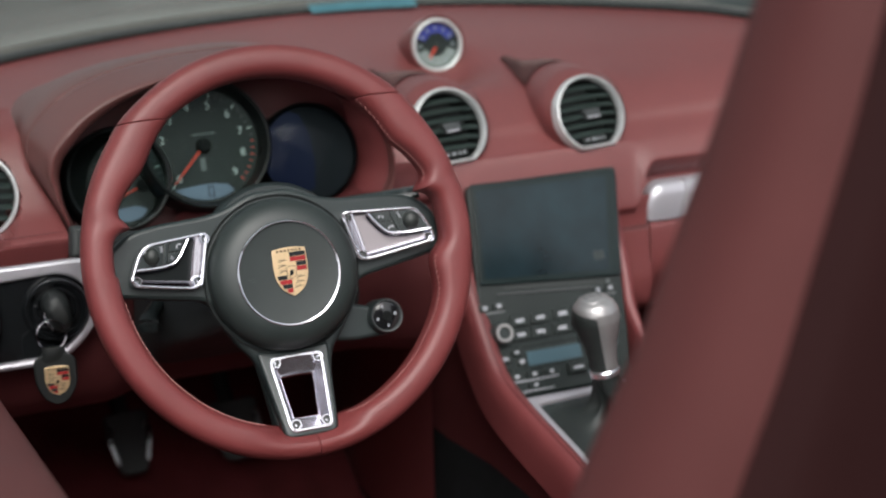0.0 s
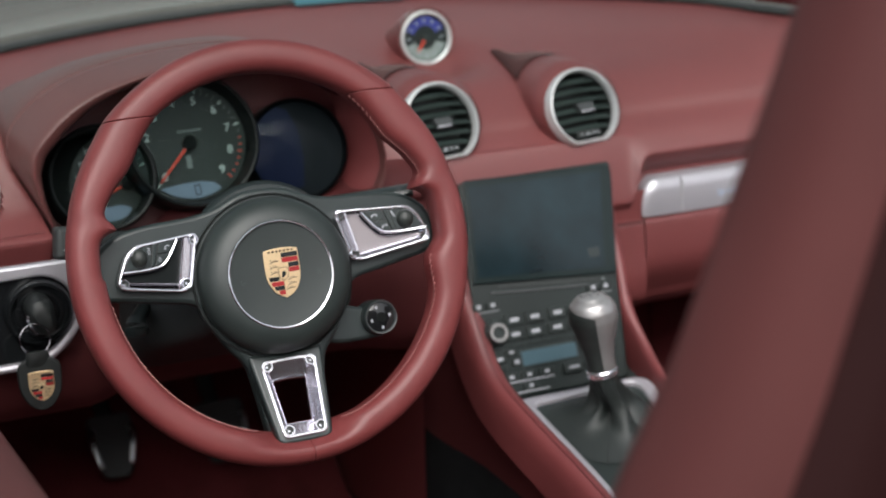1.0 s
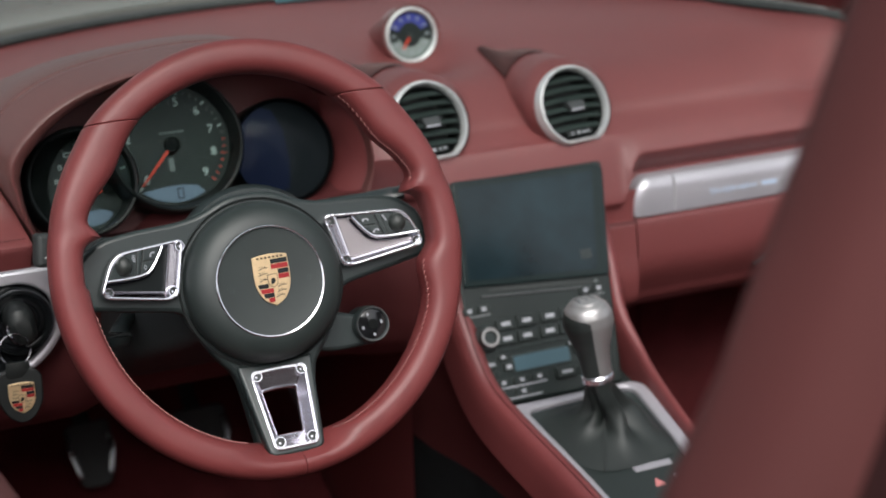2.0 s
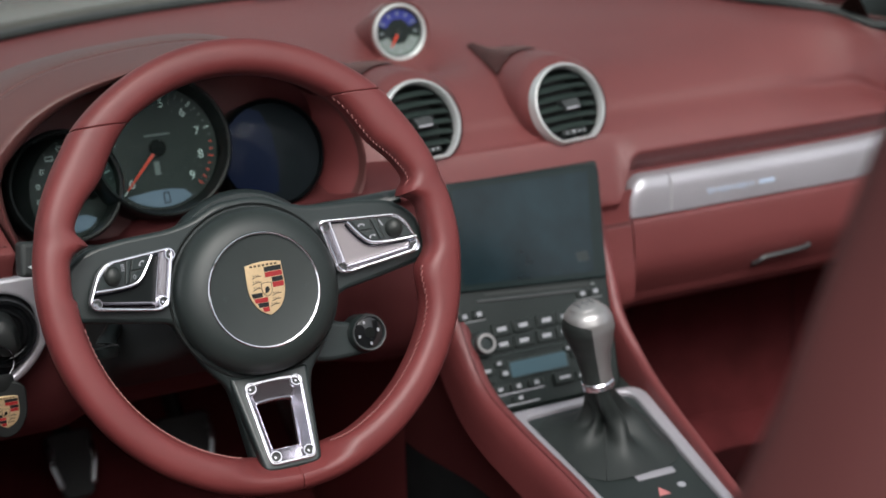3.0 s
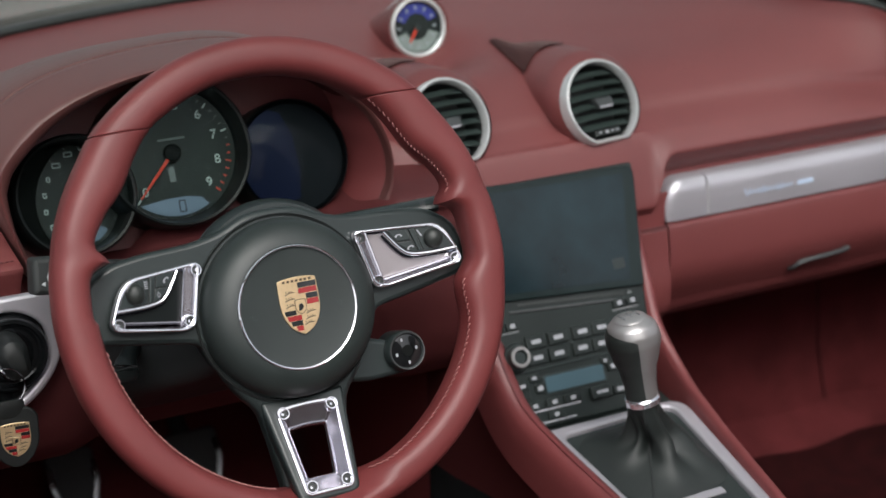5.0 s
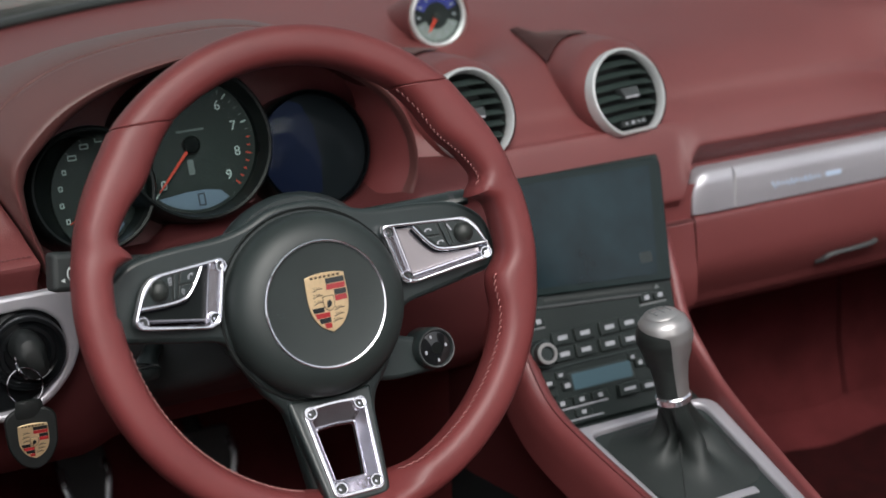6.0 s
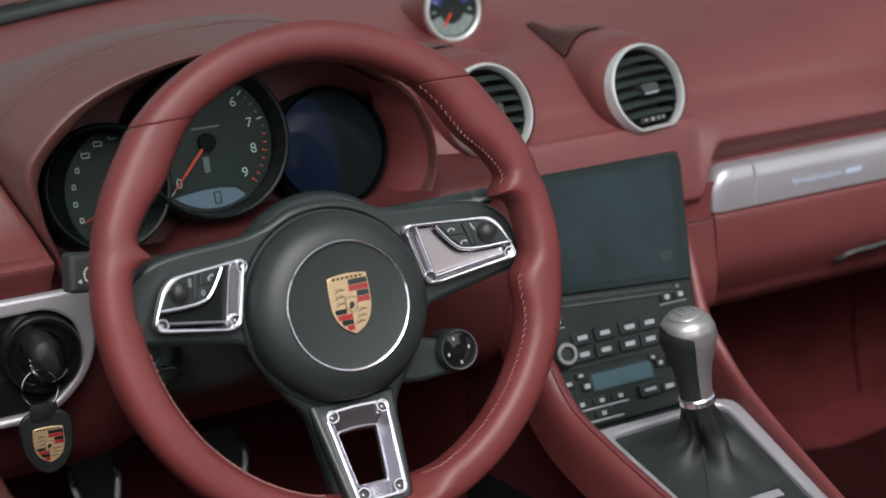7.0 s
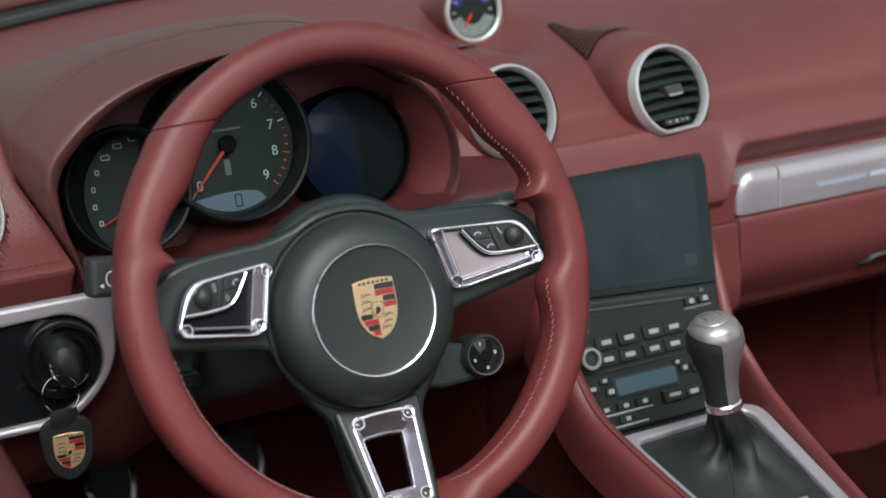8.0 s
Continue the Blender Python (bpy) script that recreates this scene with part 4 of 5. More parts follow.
def bezel(side):
    f = lambda pts: [(side * x, y) for x, y in (pts if side > 0 else pts[::-1])]
    # the insert leans with the spoke: its outer end stands nearer the driver
    m = Matrix.Translation((side * 0.061, 0, -0.0205)) @ Matrix.Rotation(-side * radians(7.0), 4, "Y") @ Matrix.Diagonal((0.92 if side < 0 else 1.02, 1, 1, 1)) @ Matrix.Translation((-side * 0.061, 0, 0))
    if side < 0:
        outer_pts = [(0.0625, 0.0290), (0.1220, 0.0250), (0.1315, 0.0180), (0.1430, -0.0050), (0.1380, -0.0105), (0.0835, -0.0190), (0.0745, -0.0160)]
        bosses, col = ((0.0673, 0.0229), (0.1369, -0.0055), (0.0797, -0.0122)), (0.0765, 0.0652, 0.0098)
    else:
        outer_pts = [(0.0590, 0.0298), (0.1235, 0.0253), (0.1310, 0.0180), (0.1395, -0.0025), (0.1360, -0.0085), (0.0755, -0.0165), (0.0680, -0.0140)]
        bosses, col = ((0.0640, 0.0235), (0.1341, -0.0038), (0.0724, -0.0107)), (0.0700, 0.0616, 0.0078)
    mid = (sum(x for x, y in outer_pts) / 7, sum(y for x, y in outer_pts) / 7)
    radii = [0.006, 0.010, 0.009, 0.006, 0.006, 0.007, 0.007]
    out = rounded(outer_pts, radii, 5)
    inset = lambda v, c, d: v - math.copysign(d, v - c)
    opening = rounded([(inset(x, mid[0], 0.0028), inset(y, mid[1], 0.0025)) for x, y in outer_pts], [r * 0.75 for r in radii], 5)
    b = slab("spoke_insert", [f(out), f(opening)], 0.0065, CHROME, wheel, (0, 0, 0.0), "polished chrome spoke insert", 0.0009, m)
    # one floor in two tones: dark left, pale right, reflections put into colour
    slab("insert_floor", [f(out)], 0.0010, BEZEL if side < 0 else FLOOR_GLARE, b, (0, 0, -0.0012), "gloss floor of the insert", 0.0003)
    # added dark ring: shade and dark reflections inside the frame, as colour
    gap = rounded([(inset(x, mid[0], 0.0046), inset(y, mid[1], 0.0041)) for x, y in outer_pts], [r * 0.6 for r in radii], 5)
    slab("insert_shade", [f(opening), f(gap)], 0.0016, CHROME_SHADE, b, (0, 0, -0.0002), "added dark ring for shade inside the insert", 0.0003)
    # slanted inner facet beside the hub, with a bright ridge
    x0, x1, wd = col
    rows = [[(side * (blend(x0, x1, t) + dx), blend(-0.0150, 0.0272, t), z) for t in (0, 0.2, 0.4, 0.6, 0.8, 1)] for dx, z in ((0.0, 0.0060), (0.0010, 0.0056), (0.0022, 0.0036), (wd - 0.0016, 0.0026), (wd - 0.0010, 0.0044), (wd, 0.0046), (wd + 0.0006, 0.0040), (wd + 0.0008, -0.0010))]
    part("insert_facet", loft(rows, False, False), CHROME_FACET, b, "polished slanted facet")
    # slanted lower band with a bright ridge
    xa, ya = outer_pts[5][0] - 0.004, outer_pts[5][1] + 0.0012
    xb, yb = outer_pts[4]
    rows = [[(side * blend(xa, xb, t), blend(ya, yb + 0.0016, t) + dy, z) for t in (0, 0.25, 0.5, 0.75, 1)] for dy, z in ((0.0, 0.0058), (0.0010, 0.0050), (0.0036, 0.0020), (0.0046, 0.0036), (0.0056, 0.0036), (0.0060, -0.0010))]
    # left band in darker chrome: its dark reflection is in the colour
    part("lower_band", loft(rows, False, False), CHROME_DARK if side < 0 else CHROME_FACET, b, "polished lower band")
    # thin curved rib under the buttons
    rib = smooth([(side * x, y, 0.0052) for x, y in ((0.1370, 0.0036), (0.1145, 0.0034), (0.1010, 0.0050), (0.0944, 0.0090), (0.0880, 0.0168), (0.0826, 0.0246))], 6)
    part("insert_rib", tube(rib, 0.0014, 8, flat=0.9), CHROME, b, "thin polished rib")
    # added dark line below the rib, standing for shade on its underside
    part("rib_shade", tube([p + Vector((-side * 0.0008, -0.0017, -0.0026)) for p in rib], 0.0013, 8), CHROME_SHADE, b, "added dark line for shade under the rib")
    slab("button_block", [f(rounded([(0.0838, 0.0262), (0.1218, 0.0232), (0.1292, 0.0172), (0.1358, 0.0045), (0.1145, 0.0042), (0.1018, 0.0058), (0.0954, 0.0097), (0.0890, 0.0174)], [0.002, 0.008, 0.006, 0.003, 0.01, 0.006, 0.006, 0.006], 5))], 0.0050, RUBBER, b, (0, 0, 0.0), "black button block", 0.0006)
    slab("button", [f(rounded([(0.0856, 0.0252), (0.1000, 0.0240), (0.1024, 0.0156), (0.0912, 0.0160)], 0.0012))], 0.0016, SATIN, b, (0, 0, 0.0046), "black push button", 0.0005)
    slab("button", [f(rounded([(0.0918, 0.0148), (0.1028, 0.0144), (0.1058, 0.0058), (0.1016, 0.0064), (0.0962, 0.0102)], 0.0012))], 0.0016, SATIN, b, (0, 0, 0.0046), "black push button", 0.0005)
    slab("rocker_key", [f(rounded([(0.1016, 0.0240), (0.1060, 0.0237), (0.1102, 0.0056), (0.1070, 0.0058)], 0.001))], 0.0024, SATIN, b, (0, 0, 0.0046), "black rocker key", 0.0007)
    slab("roller_bay", [f(rounded([(0.1070, 0.0236), (0.1212, 0.0222), (0.1284, 0.0168), (0.1340, 0.0054), (0.1112, 0.0056)], 0.003))], 0.0010, SATIN, b, (0, 0, 0.0046), "", 0.0003)
    # roller
    part("roller", revolve([(0.0080, 0.0), (0.0079, 0.002), (0.0070, 0.0048), (0.0048, 0.0066), (0.0022, 0.0075), (0.0, 0.0077)], 28, sx=0.92), ROLLER, b, "dimpled black roller", m=Matrix.Translation((side * 0.1198, 0.0140, 0.0048)))
    # print
    mk = Matrix.Translation((side * 0.0935, 0.0204, 0.00645))
    part("print", tube([(-0.0024, -0.0012, 0), (-0.0014, 0.0004, 0), (0.0014, 0.0004, 0), (0.0024, -0.0012, 0)], [0.0009, 0.0005, 0.0005, 0.0009], 6, flat=0.3), WHITE, b, m=mk @ Matrix.Rotation(0.6 * (side < 0), 4, "Z"))
    if side > 0:
        part("print", tube([(-0.0024, -0.0012, 0), (-0.0014, 0.0004, 0), (0.0014, 0.0004, 0), (0.0024, -0.0012, 0)], [0.0009, 0.0005, 0.0005, 0.0009], 6, flat=0.3), WHITE, b, m=Matrix.Translation((0.1010, 0.0102, 0.00645)) @ Matrix.Rotation(0.3, 4, "Z"))
        slab("print", [box(0, 0, 0.0012, 0.006, 0.0004)], 0.0002, WHITE, b, (0, 0, 0), "", 0.00005, Matrix.Translation((0.1098, 0.0195, 0.0059)) @ Matrix.Rotation(0.5, 4, "Z"))
    else:
        slab("print", [[(0, 0.0024), (-0.0016, 0), (0, -0.0024), (0.0016, 0)], [(0, 0.0015), (0.001, 0), (0, -0.0015), (-0.001, 0)]], 0.0002, WHITE, b, (-0.1010, 0.0104, 0.0064), "", 0.00005)
        for k in range(4):
            slab("print", [box(0, 0.0015 * k, 0.003, 0.0007, 0.0002)], 0.0002, WHITE, b, (-0.1098, 0.0165, 0.0058), "", 0.00005)
    for x, y in bosses:
        s = part("screw_boss", revolve([(0.0046, 0.0), (0.0046, 0.0062), (0.0043, 0.0070), (0.0037, 0.0070), (0.0034, 0.0042), (0.0, 0.0042)], 24), CHROME, b, m=Matrix.Translation((side * x, y, 0.0006)))
        slab("screw", [circle(0, 0, 0.0032, 16), [(0.0014 * math.cos(t), 0.0014 * math.sin(t)) for t in [-math.pi * i / 3 for i in range(6)]]], 0.0014, RUBBER, b, (side * x, y, 0.0046), "dark socket screw", 0.0002)
    return b


bezel(1)
bezel(-1)
# lower spoke insert
out = rounded([(-0.0247, -0.0848), (0.0, -0.0832), (0.0247, -0.0848), (0.0192, -0.1532), (-0.0192, -0.1532)], [0.007, 0.02, 0.007, 0.006, 0.006], 6)
hole = rounded([(-0.0218, -0.0878), (0.0, -0.0862), (0.0218, -0.0878), (0.0164, -0.1503), (-0.0164, -0.1503)], [0.004, 0.02, 0.004, 0.004, 0.004], 6)
hole2 = rounded([(-0.0150, -0.1003), (0.0, -0.0990), (0.0142, -0.1003), (0.0104, -0.1385), (-0.0114, -0.1385)], [0.002, 0.02, 0.002, 0.002, 0.002], 6)
TILT_LOW = Matrix.Translation((-0.0014, -0.0852, 0)) @ Matrix.Rotation(radians(-19.0), 4, "X") @ Matrix.Translation((0, 0.087, 0))
foot = rounded([(-0.0330, -0.076), (0.0, -0.078), (0.0330, -0.076), (0.0234, -0.1580), (-0.0234, -0.1580)], [0.004, 0.02, 0.004, 0.008, 0.008], 6)
slab("spoke_foot", [foot, hole], 0.012, SATIN, wheel, (0, 0, -0.0305), "satin black foot of the lower spoke", 0.003, TILT_LOW)
low = slab("lower_insert", [out, hole], 0.0065, CHROME, wheel, (0, 0, -0.0222), "polished chrome insert of the lower spoke", 0.0008, TILT_LOW)
rings = []
for s, w in ((0.0, 0.0050), (0.12, 0.0035), (0.86, -0.0040), (0.93, -0.0030), (1.0, -0.0036), (1.0, -0.0085)):
    rings.append([(blend(a[0], b[0], s), blend(a[1], b[1], s), w) for a, b in zip(hole, hole2)])
part("insert_funnel", loft(rings, True, False), CHROME_FACET, low, "polished sloping inner faces")
for x, y in ((-0.0192, -0.0893), (0.0192, -0.0893), (-0.0138, -0.1468), (0.0138, -0.1468)):
    part("screw_boss", revolve([(0.0050, -0.004), (0.0050, 0.0062), (0.0046, 0.0070), (0.0039, 0.0070), (0.0036, 0.0042), (0.0, 0.0042)], 24), CHROME, low, m=Matrix.Translation((x, y, 0.0004)))
    slab("screw", [circle(0, 0, 0.0034, 16), [(0.0013 * math.cos(t), 0.0013 * math.sin(t)) for t in [-math.pi * i / 3 for i in range(6)]]], 0.0014, RUBBER, low, (x, y, 0.0044), "dark socket screw", 0.0002)

# airbag cover
AB = Matrix.Translation((-0.001, -0.017, 0))
cover = part("airbag_cover", revolve([(0.060, -0.030), (0.0655, -0.026), (0.0668, -0.018), (0.0660, -0.010), (0.0630, -0.003), (0.0570, 0.0022), (0.0500, 0.0050), (0.0462, 0.0056), (0.0452, 0.0046), (0.0430, 0.0040), (0.0, 0.0055)], 72), BLACK, wheel, "soft black round airbag cover", m=AB)
part("chrome_ring", revolve([(0.0458, 0.0042), (0.0456, 0.0060), (0.0449, 0.0066), (0.0440, 0.0062), (0.0436, 0.0046)], 72), CHROME, wheel, "thin chrome ring on the airbag cover", m=AB)
part("cover_gap", revolve([(0.0690, -0.0235), (0.0705, -0.0215), (0.0700, -0.0195), (0.0670, -0.0235)], 72), RUBBER, wheel, "dark gap round the airbag cover", m=AB)


def shield(w, h):
    side = smooth([(0.485, 0.455, 0), (0.498, 0.25, 0), (0.500, 0.05, 0), (0.470, -0.12, 0), (0.390, -0.27, 0), (0.240, -0.405, 0), (0.0, -0.5, 0)], 4)
    top = [(-0.36, 0.476), (-0.18, 0.492), (0.0, 0.498), (0.18, 0.492), (0.36, 0.476)]
    pts = [(p.x, p.y) for p in side] + [(-p.x, p.y) for p in side[-2::-1]] + top
    return [(x * w, y * h) for x, y in pts]


def crest(parent, w, h, m, thick=0.0016):
    c = slab("emblem", [shield(w, h)], thick, GOLD, parent, (0, 0, 0), "gold shield emblem with red and black bars", 0.0005, m)

    def bit(pts, material, z=thick):
        slab("emblem_field", [pts], 0.0004, material, c, (0, 0, z - 0.0001), "", 0.0001)
    # red and black bars in two quarters
    for k, (y0, mt) in enumerate(((0.30, CREST_BLACK), (0.20, CREST_RED), (0.098, CREST_BLACK), (0.000, CREST_RED))):
        x0 = 0.0 if k < 2 else 0.17
        bit([(w * x0, h * y0), (w * 0.465, h * y0), (w * 0.465, h * (y0 + 0.092)), (w * x0, h * (y0 + 0.092))], mt)
    for k, (y0, mt) in enumerate(((-0.15, CREST_BLACK), (-0.245, CREST_RED), (-0.335, CREST_BLACK), (-0.425, CREST_RED))):
        x1, xo = (-0.14 if k == 0 else -0.02), (-0.435, -0.385, -0.315, -0.20)[k]
        bit([(w * (xo + 0.03), h * y0), (w * x1, h * y0), (w * x1, h * (y0 + 0.085)), (w * xo, h * (y0 + 0.085))], mt)
    # antler bars in the other quarters
    for x, y in ((-0.22, 0.24), (-0.24, 0.13), (-0.24, 0.02), (0.24, -0.12), (0.21, -0.22), (0.15, -0.31)):
        path = [(w * (x - 0.13), h * (y - 0.03), 0), (w * x, h * y, 0), (w * (x + 0.12), h * (y - 0.002), 0)]
        part("emblem_bar", tube(path, w * 0.013, 5), CREST_BROWN, c, m=Matrix.Translation((0, 0, thick)))
        for d in (-0.07, 0.0, 0.06):
            part("emblem_bar", tube([(w * (x + d), h * y, 0), (w * (x + d - 0.03), h * (y + 0.032), 0)], w * 0.011, 5), CREST_BROWN, c, m=Matrix.Translation((0, 0, thick)))
    # writing on the head of the shield as bars
    for k in range(7):
        bit(box(w * (-0.33 + 0.11 * k), h * 0.430, w * 0.07, h * 0.040, w * 0.01), CREST_BROWN)
    slab("emblem_centre", [[(x * 0.295 * w, y * h * 0.265) for x, y in shield(1, 1)]], 0.0005, CREST_BROWN, c, (0, h * -0.02, thick - 0.0001), "", 0.0002)
    slab("emblem_centre", [[(x * 0.13 * w / 0.5 * 1.0, y * h * 0.24) for x, y in shield(1, 1)]], 0.0006, GOLD, c, (0, h * -0.02, thick), "", 0.0002)
    slab("emblem_centre", [rounded([(-w * 0.07, -h * 0.09), (w * 0.02, -h * 0.07), (w * 0.07, -h * 0.02), (w * 0.03, h * 0.045), (-w * 0.05, h * 0.02)], w * 0.02)], 0.0005, CREST_BLACK, c, (0, h * -0.005, thick + 0.0005), "", 0.0001)
    return c


crest(wheel, 0.0305, 0.0425, Matrix.Translation((0.0005, -0.0160, 0.0050)))

# stalks behind the wheel (parts of the dashboard's column)
lk = basis((0.1455, 1.205, 0.709), (0.95, 0.05, -0.13), (0.05, 0.25, 1))
st = slab("indicator_stalk", [rounded([(-0.010, -0.0140), (0.030, -0.0140), (0.040, -0.009), (0.10, -0.007), (0.10, 0.007), (0.040, 0.009), (0.030, 0.0140), (-0.010, 0.0140)], 0.004)], 0.020, RUBBER, dash, (0, 0, -0.010), "black indicator stalk", 0.004, lk)
slab("print", [[(0.004 * math.cos(a), 0.0055 * math.sin(a)) for a in [2 * math.pi * k / 16 for k in range(16)]], [(0.003 * math.cos(a), 0.0045 * math.sin(a)) for a in [-2 * math.pi * k / 16 for k in range(16)]]], 0.0003, DIAL_WHITE, st, (0.0040, -0.001, 0.0201), "", 0.0001)
slab("print", [[(-0.0016, -0.0012), (0.0016, -0.0028), (0.0016, 0.0006)]], 0.0003, DIAL_WHITE, st, (-0.0030, -0.0045, 0.0201), "", 0.0001)
part("wiper_stalk", tube([(0.31, 1.19, 0.712), (0.37, 1.175, 0.720), (0.41, 1.163, 0.725), (0.445, 1.155, 0.728)], [0.011, 0.010, 0.009, 0.010], 12, flat=0.55), SATIN, dash, "black wiper stalk")
part("stalk_ring", tube([(0.432, 1.1585, 0.7265), (0.436, 1.1575, 0.7270)], 0.0105, 12, flat=0.55), TAB, dash)
part("cruise_stalk", tube(smooth([(0.235, 1.235, 0.668), (0.212, 1.210, 0.642), (0.1975, 1.192, 0.633), (0.196, 1.188, 0.620)], 5), [0.007] * 10 + [0.0085, 0.0095, 0.0105, 0.0105, 0.0100, 0.0075], 12, flat=0.8), SATIN, dash, "short black cruise control stalk")
# drive mode switch on the lower right of the wheel
mode = slab("mode_switch_arm", [rounded([(0.045, -0.050), (0.062, -0.052), (0.096, -0.062), (0.098, -0.085), (0.060, -0.086), (0.035, -0.082)], 0.006, 5)], 0.022, SATIN, wheel, (0, 0, -0.060), "black arm of the drive mode switch", 0.004)
MK = Matrix.Translation((0.0912, -0.0680, 0.032)) @ Matrix.Diagonal((0.90, 0.90, 1, 1))
part("mode_knob", revolve([(0.0150, -0.031), (0.0172, -0.027), (0.0176, -0.006), (0.0172, -0.002), (0.0160, 0.0004), (0.0150, -0.0004), (0.0146, -0.0022), (0.0, -0.0022)], 40), SATIN, mode, "round black drive mode knob", m=MK)
part("mode_face", revolve([(0.0143, -0.0020), (0.0138, -0.0012), (0.0100, -0.0004), (0.0050, 0.0002), (0.0, 0.0004)], 36), GLOSSY, mode, "gloss black face with small symbols", m=MK)
part("mode_ring", revolve([(0.0164, -0.0002), (0.0160, 0.0008), (0.0150, 0.0006), (0.0146, -0.0012)], 40), TAB, mode, "thin grey rim", m=MK)
for x, y in ((-0.004, 0.0098), (0.0085, 0.0012), (0.0, -0.0100), (-0.0102, -0.0022)):
    slab("symbol", [box(x, y, 0.0020, 0.0030, 0.0006)], 0.0005, WHITE, mode, (0, 0, 0.0001), "", 0.0001, MK)
slab("mode_button", [circle(0, 0, 0.0050, 24)], 0.0010, VOID, mode, (0, 0, -0.0002), "black centre button", 0.0004, MK)

# ---- key in the ignition with its fob ----
key = thing("car_key", "black car key in the ignition with a leather fob", "key")
K = sm @ Matrix.Translation((0.040, 0.004, 0.010))
part("key_bow", loft([[(x * s, y * s + 0.002, w) for x, y in rounded([(-0.009, -0.018), (0.009, -0.018), (0.0135, 0.010), (0, 0.021), (-0.0135, 0.010)], 0.008)] for s, w in ((0.75, 0.0), (1.0, 0.004), (1.0, 0.018), (0.85, 0.026), (0.5, 0.030))], True, True), FOB, key, "black key head", m=K @ Matrix.Rotation(0.25, 4, "Z"))
kp = K @ Vector((-0.012, -0.004, 0.029))
part("key_loop", tube(smooth([kp + Vector((0, 0.010, 0.008)), kp + Vector((-0.002, -0.004, 0.004)), kp + Vector((0.003, -0.008, -0.004))], 6), 0.0016, 8), CHROME_DARK, key, "chrome loop")
rc = kp + Vector((0.001, -0.006, -0.0095))
part("key_ring", tube([(rc.x + 0.0130 * math.cos(a), rc.y + 0.004 * math.sin(a), rc.z + 0.0130 * math.sin(a)) for a in [2 * math.pi * k / 40 for k in range(40)]], 0.0007, 8, True), CHROME_DARK, key, "thin steel ring")
fm = basis((rc.x + 0.000, rc.y - 0.004, rc.z - 0.0385), (1, -0.12, 0), (0.02, 0.05, 1)) @ Matrix.Scale(0.88, 4)
part("fob_strap", tube([fm @ Vector((0, 0.018, -0.001)), fm @ Vector((0, 0.026, 0.002)), fm @ Vector((0, 0.032, 0.001))], [0.012, 0.0105, 0.0095], 12, flat=0.3), FOB, key, "black leather strap")
fob = slab("key_fob", [rounded([(-0.022, 0.018), (-0.011, 0.026), (0.011, 0.026), (0.022, 0.018), (0.021, -0.010), (0.012, -0.026), (0, -0.032), (-0.012, -0.026), (-0.021, -0.010)], 0.007, 4)], 0.005, FOB, key, (0, 0, -0.0025), "black leather shield-shaped fob", 0.0018, fm)
crest(key, 0.0255, 0.032, fm @ Matrix.Translation((0.001, -0.004, 0.0024)), 0.0012)
# faint horn marks pressed into the airbag cover
for sx in (-1, 1):
    slab("horn_mark", [box(sx * 0.033 - 0.001, -0.018, 0.007, 0.0007, 0.0002)], 0.0005, SATIN, wheel, (0, 0, 0.0040), "", 0.0001)
    slab("horn_mark", [box(sx * 0.033 - 0.001, -0.0205, 0.004, 0.0007, 0.0002)], 0.0005, SATIN, wheel, (0, 0, 0.0040), "", 0.0001)
# ---- centre stack ----
SR = radians(26.6)
SM = basis((0.649, 1.3205, 0.6735), (1, 0, 0), (0, math.sin(SR), math.cos(SR)))
stack = thing("centre_stack", "black centre stack with a dark touch screen, buttons and climate panel", "car stereo", m=SM)
slab("stack_body", [rounded([(-0.087, 0.001), (0.0865, 0.001), (0.0680, -0.113), (0.0560, -0.2245), (-0.086, -0.2245), (-0.100, -0.150), (-0.098, -0.110)], 0.006)], 0.020, STACK, stack, (0, 0, -0.0200), "black plastic panel", 0.002)
scr = slab("screen_frame", [rounded([(-0.0840, 0.0014), (-0.0945, -0.1045), (0.0662, -0.1165), (0.0846, -0.0030)], [0.003, 0.003, 0.003, 0.010])], 0.004, SCREEN_EDGE, stack, (0, 0, -0.0005), "gloss black screen surround", 0.0012)
slab("display", [rounded([(-0.0795, -0.0060), (-0.0885, -0.0985), (0.0525, -0.1090), (0.0706, -0.0090)], 0.002)], 0.0006, SCREEN, scr, (0, 0, 0.0040), "dark touch display", 0.0001)
slab("screen_key", [box(0.044, -0.092, 0.013, 0.010, 0.002)], 0.0003, SATIN, scr, (0, 0, 0.0045), "", 0.0001)


def key_cap(x, y, w, h, mark=None, name="button", depth=0.003, label=""):
    k = slab(name, [box(x, y, w, h, 0.0015)], depth, STACK, stack, (0, 0, 0.0), label, 0.0008)
    if mark:
        slab("print", [box(x, y, mark[0], mark[1], 0.0004)], 0.0003, WHITE, k, (0, 0, depth), "", 0.0001)
    return k


# disc slot
slab("disc_slot", [rounded([(-0.0680, -0.1090), (-0.0680, -0.1120), (0.0450, -0.1215), (0.0450, -0.1185)], 0.001)], 0.0006, RUBBER, stack, (0, 0, 0.0), "narrow disc slot", 0.0002)
slab("slot_trim", [rounded([(-0.0780, -0.1145), (-0.0780, -0.1172), (0.0560, -0.1275), (0.0560, -0.1248)], 0.001)], 0.0018, TAB, stack, (0, 0, 0.0), "dark trim line", 0.0008)
slab("eject_mark", [[(0.047, -0.1215), (0.053, -0.1215), (0.050, -0.1180)]], 0.0003, GREY, stack, (0, 0, 0.0003), "", 0.0001)
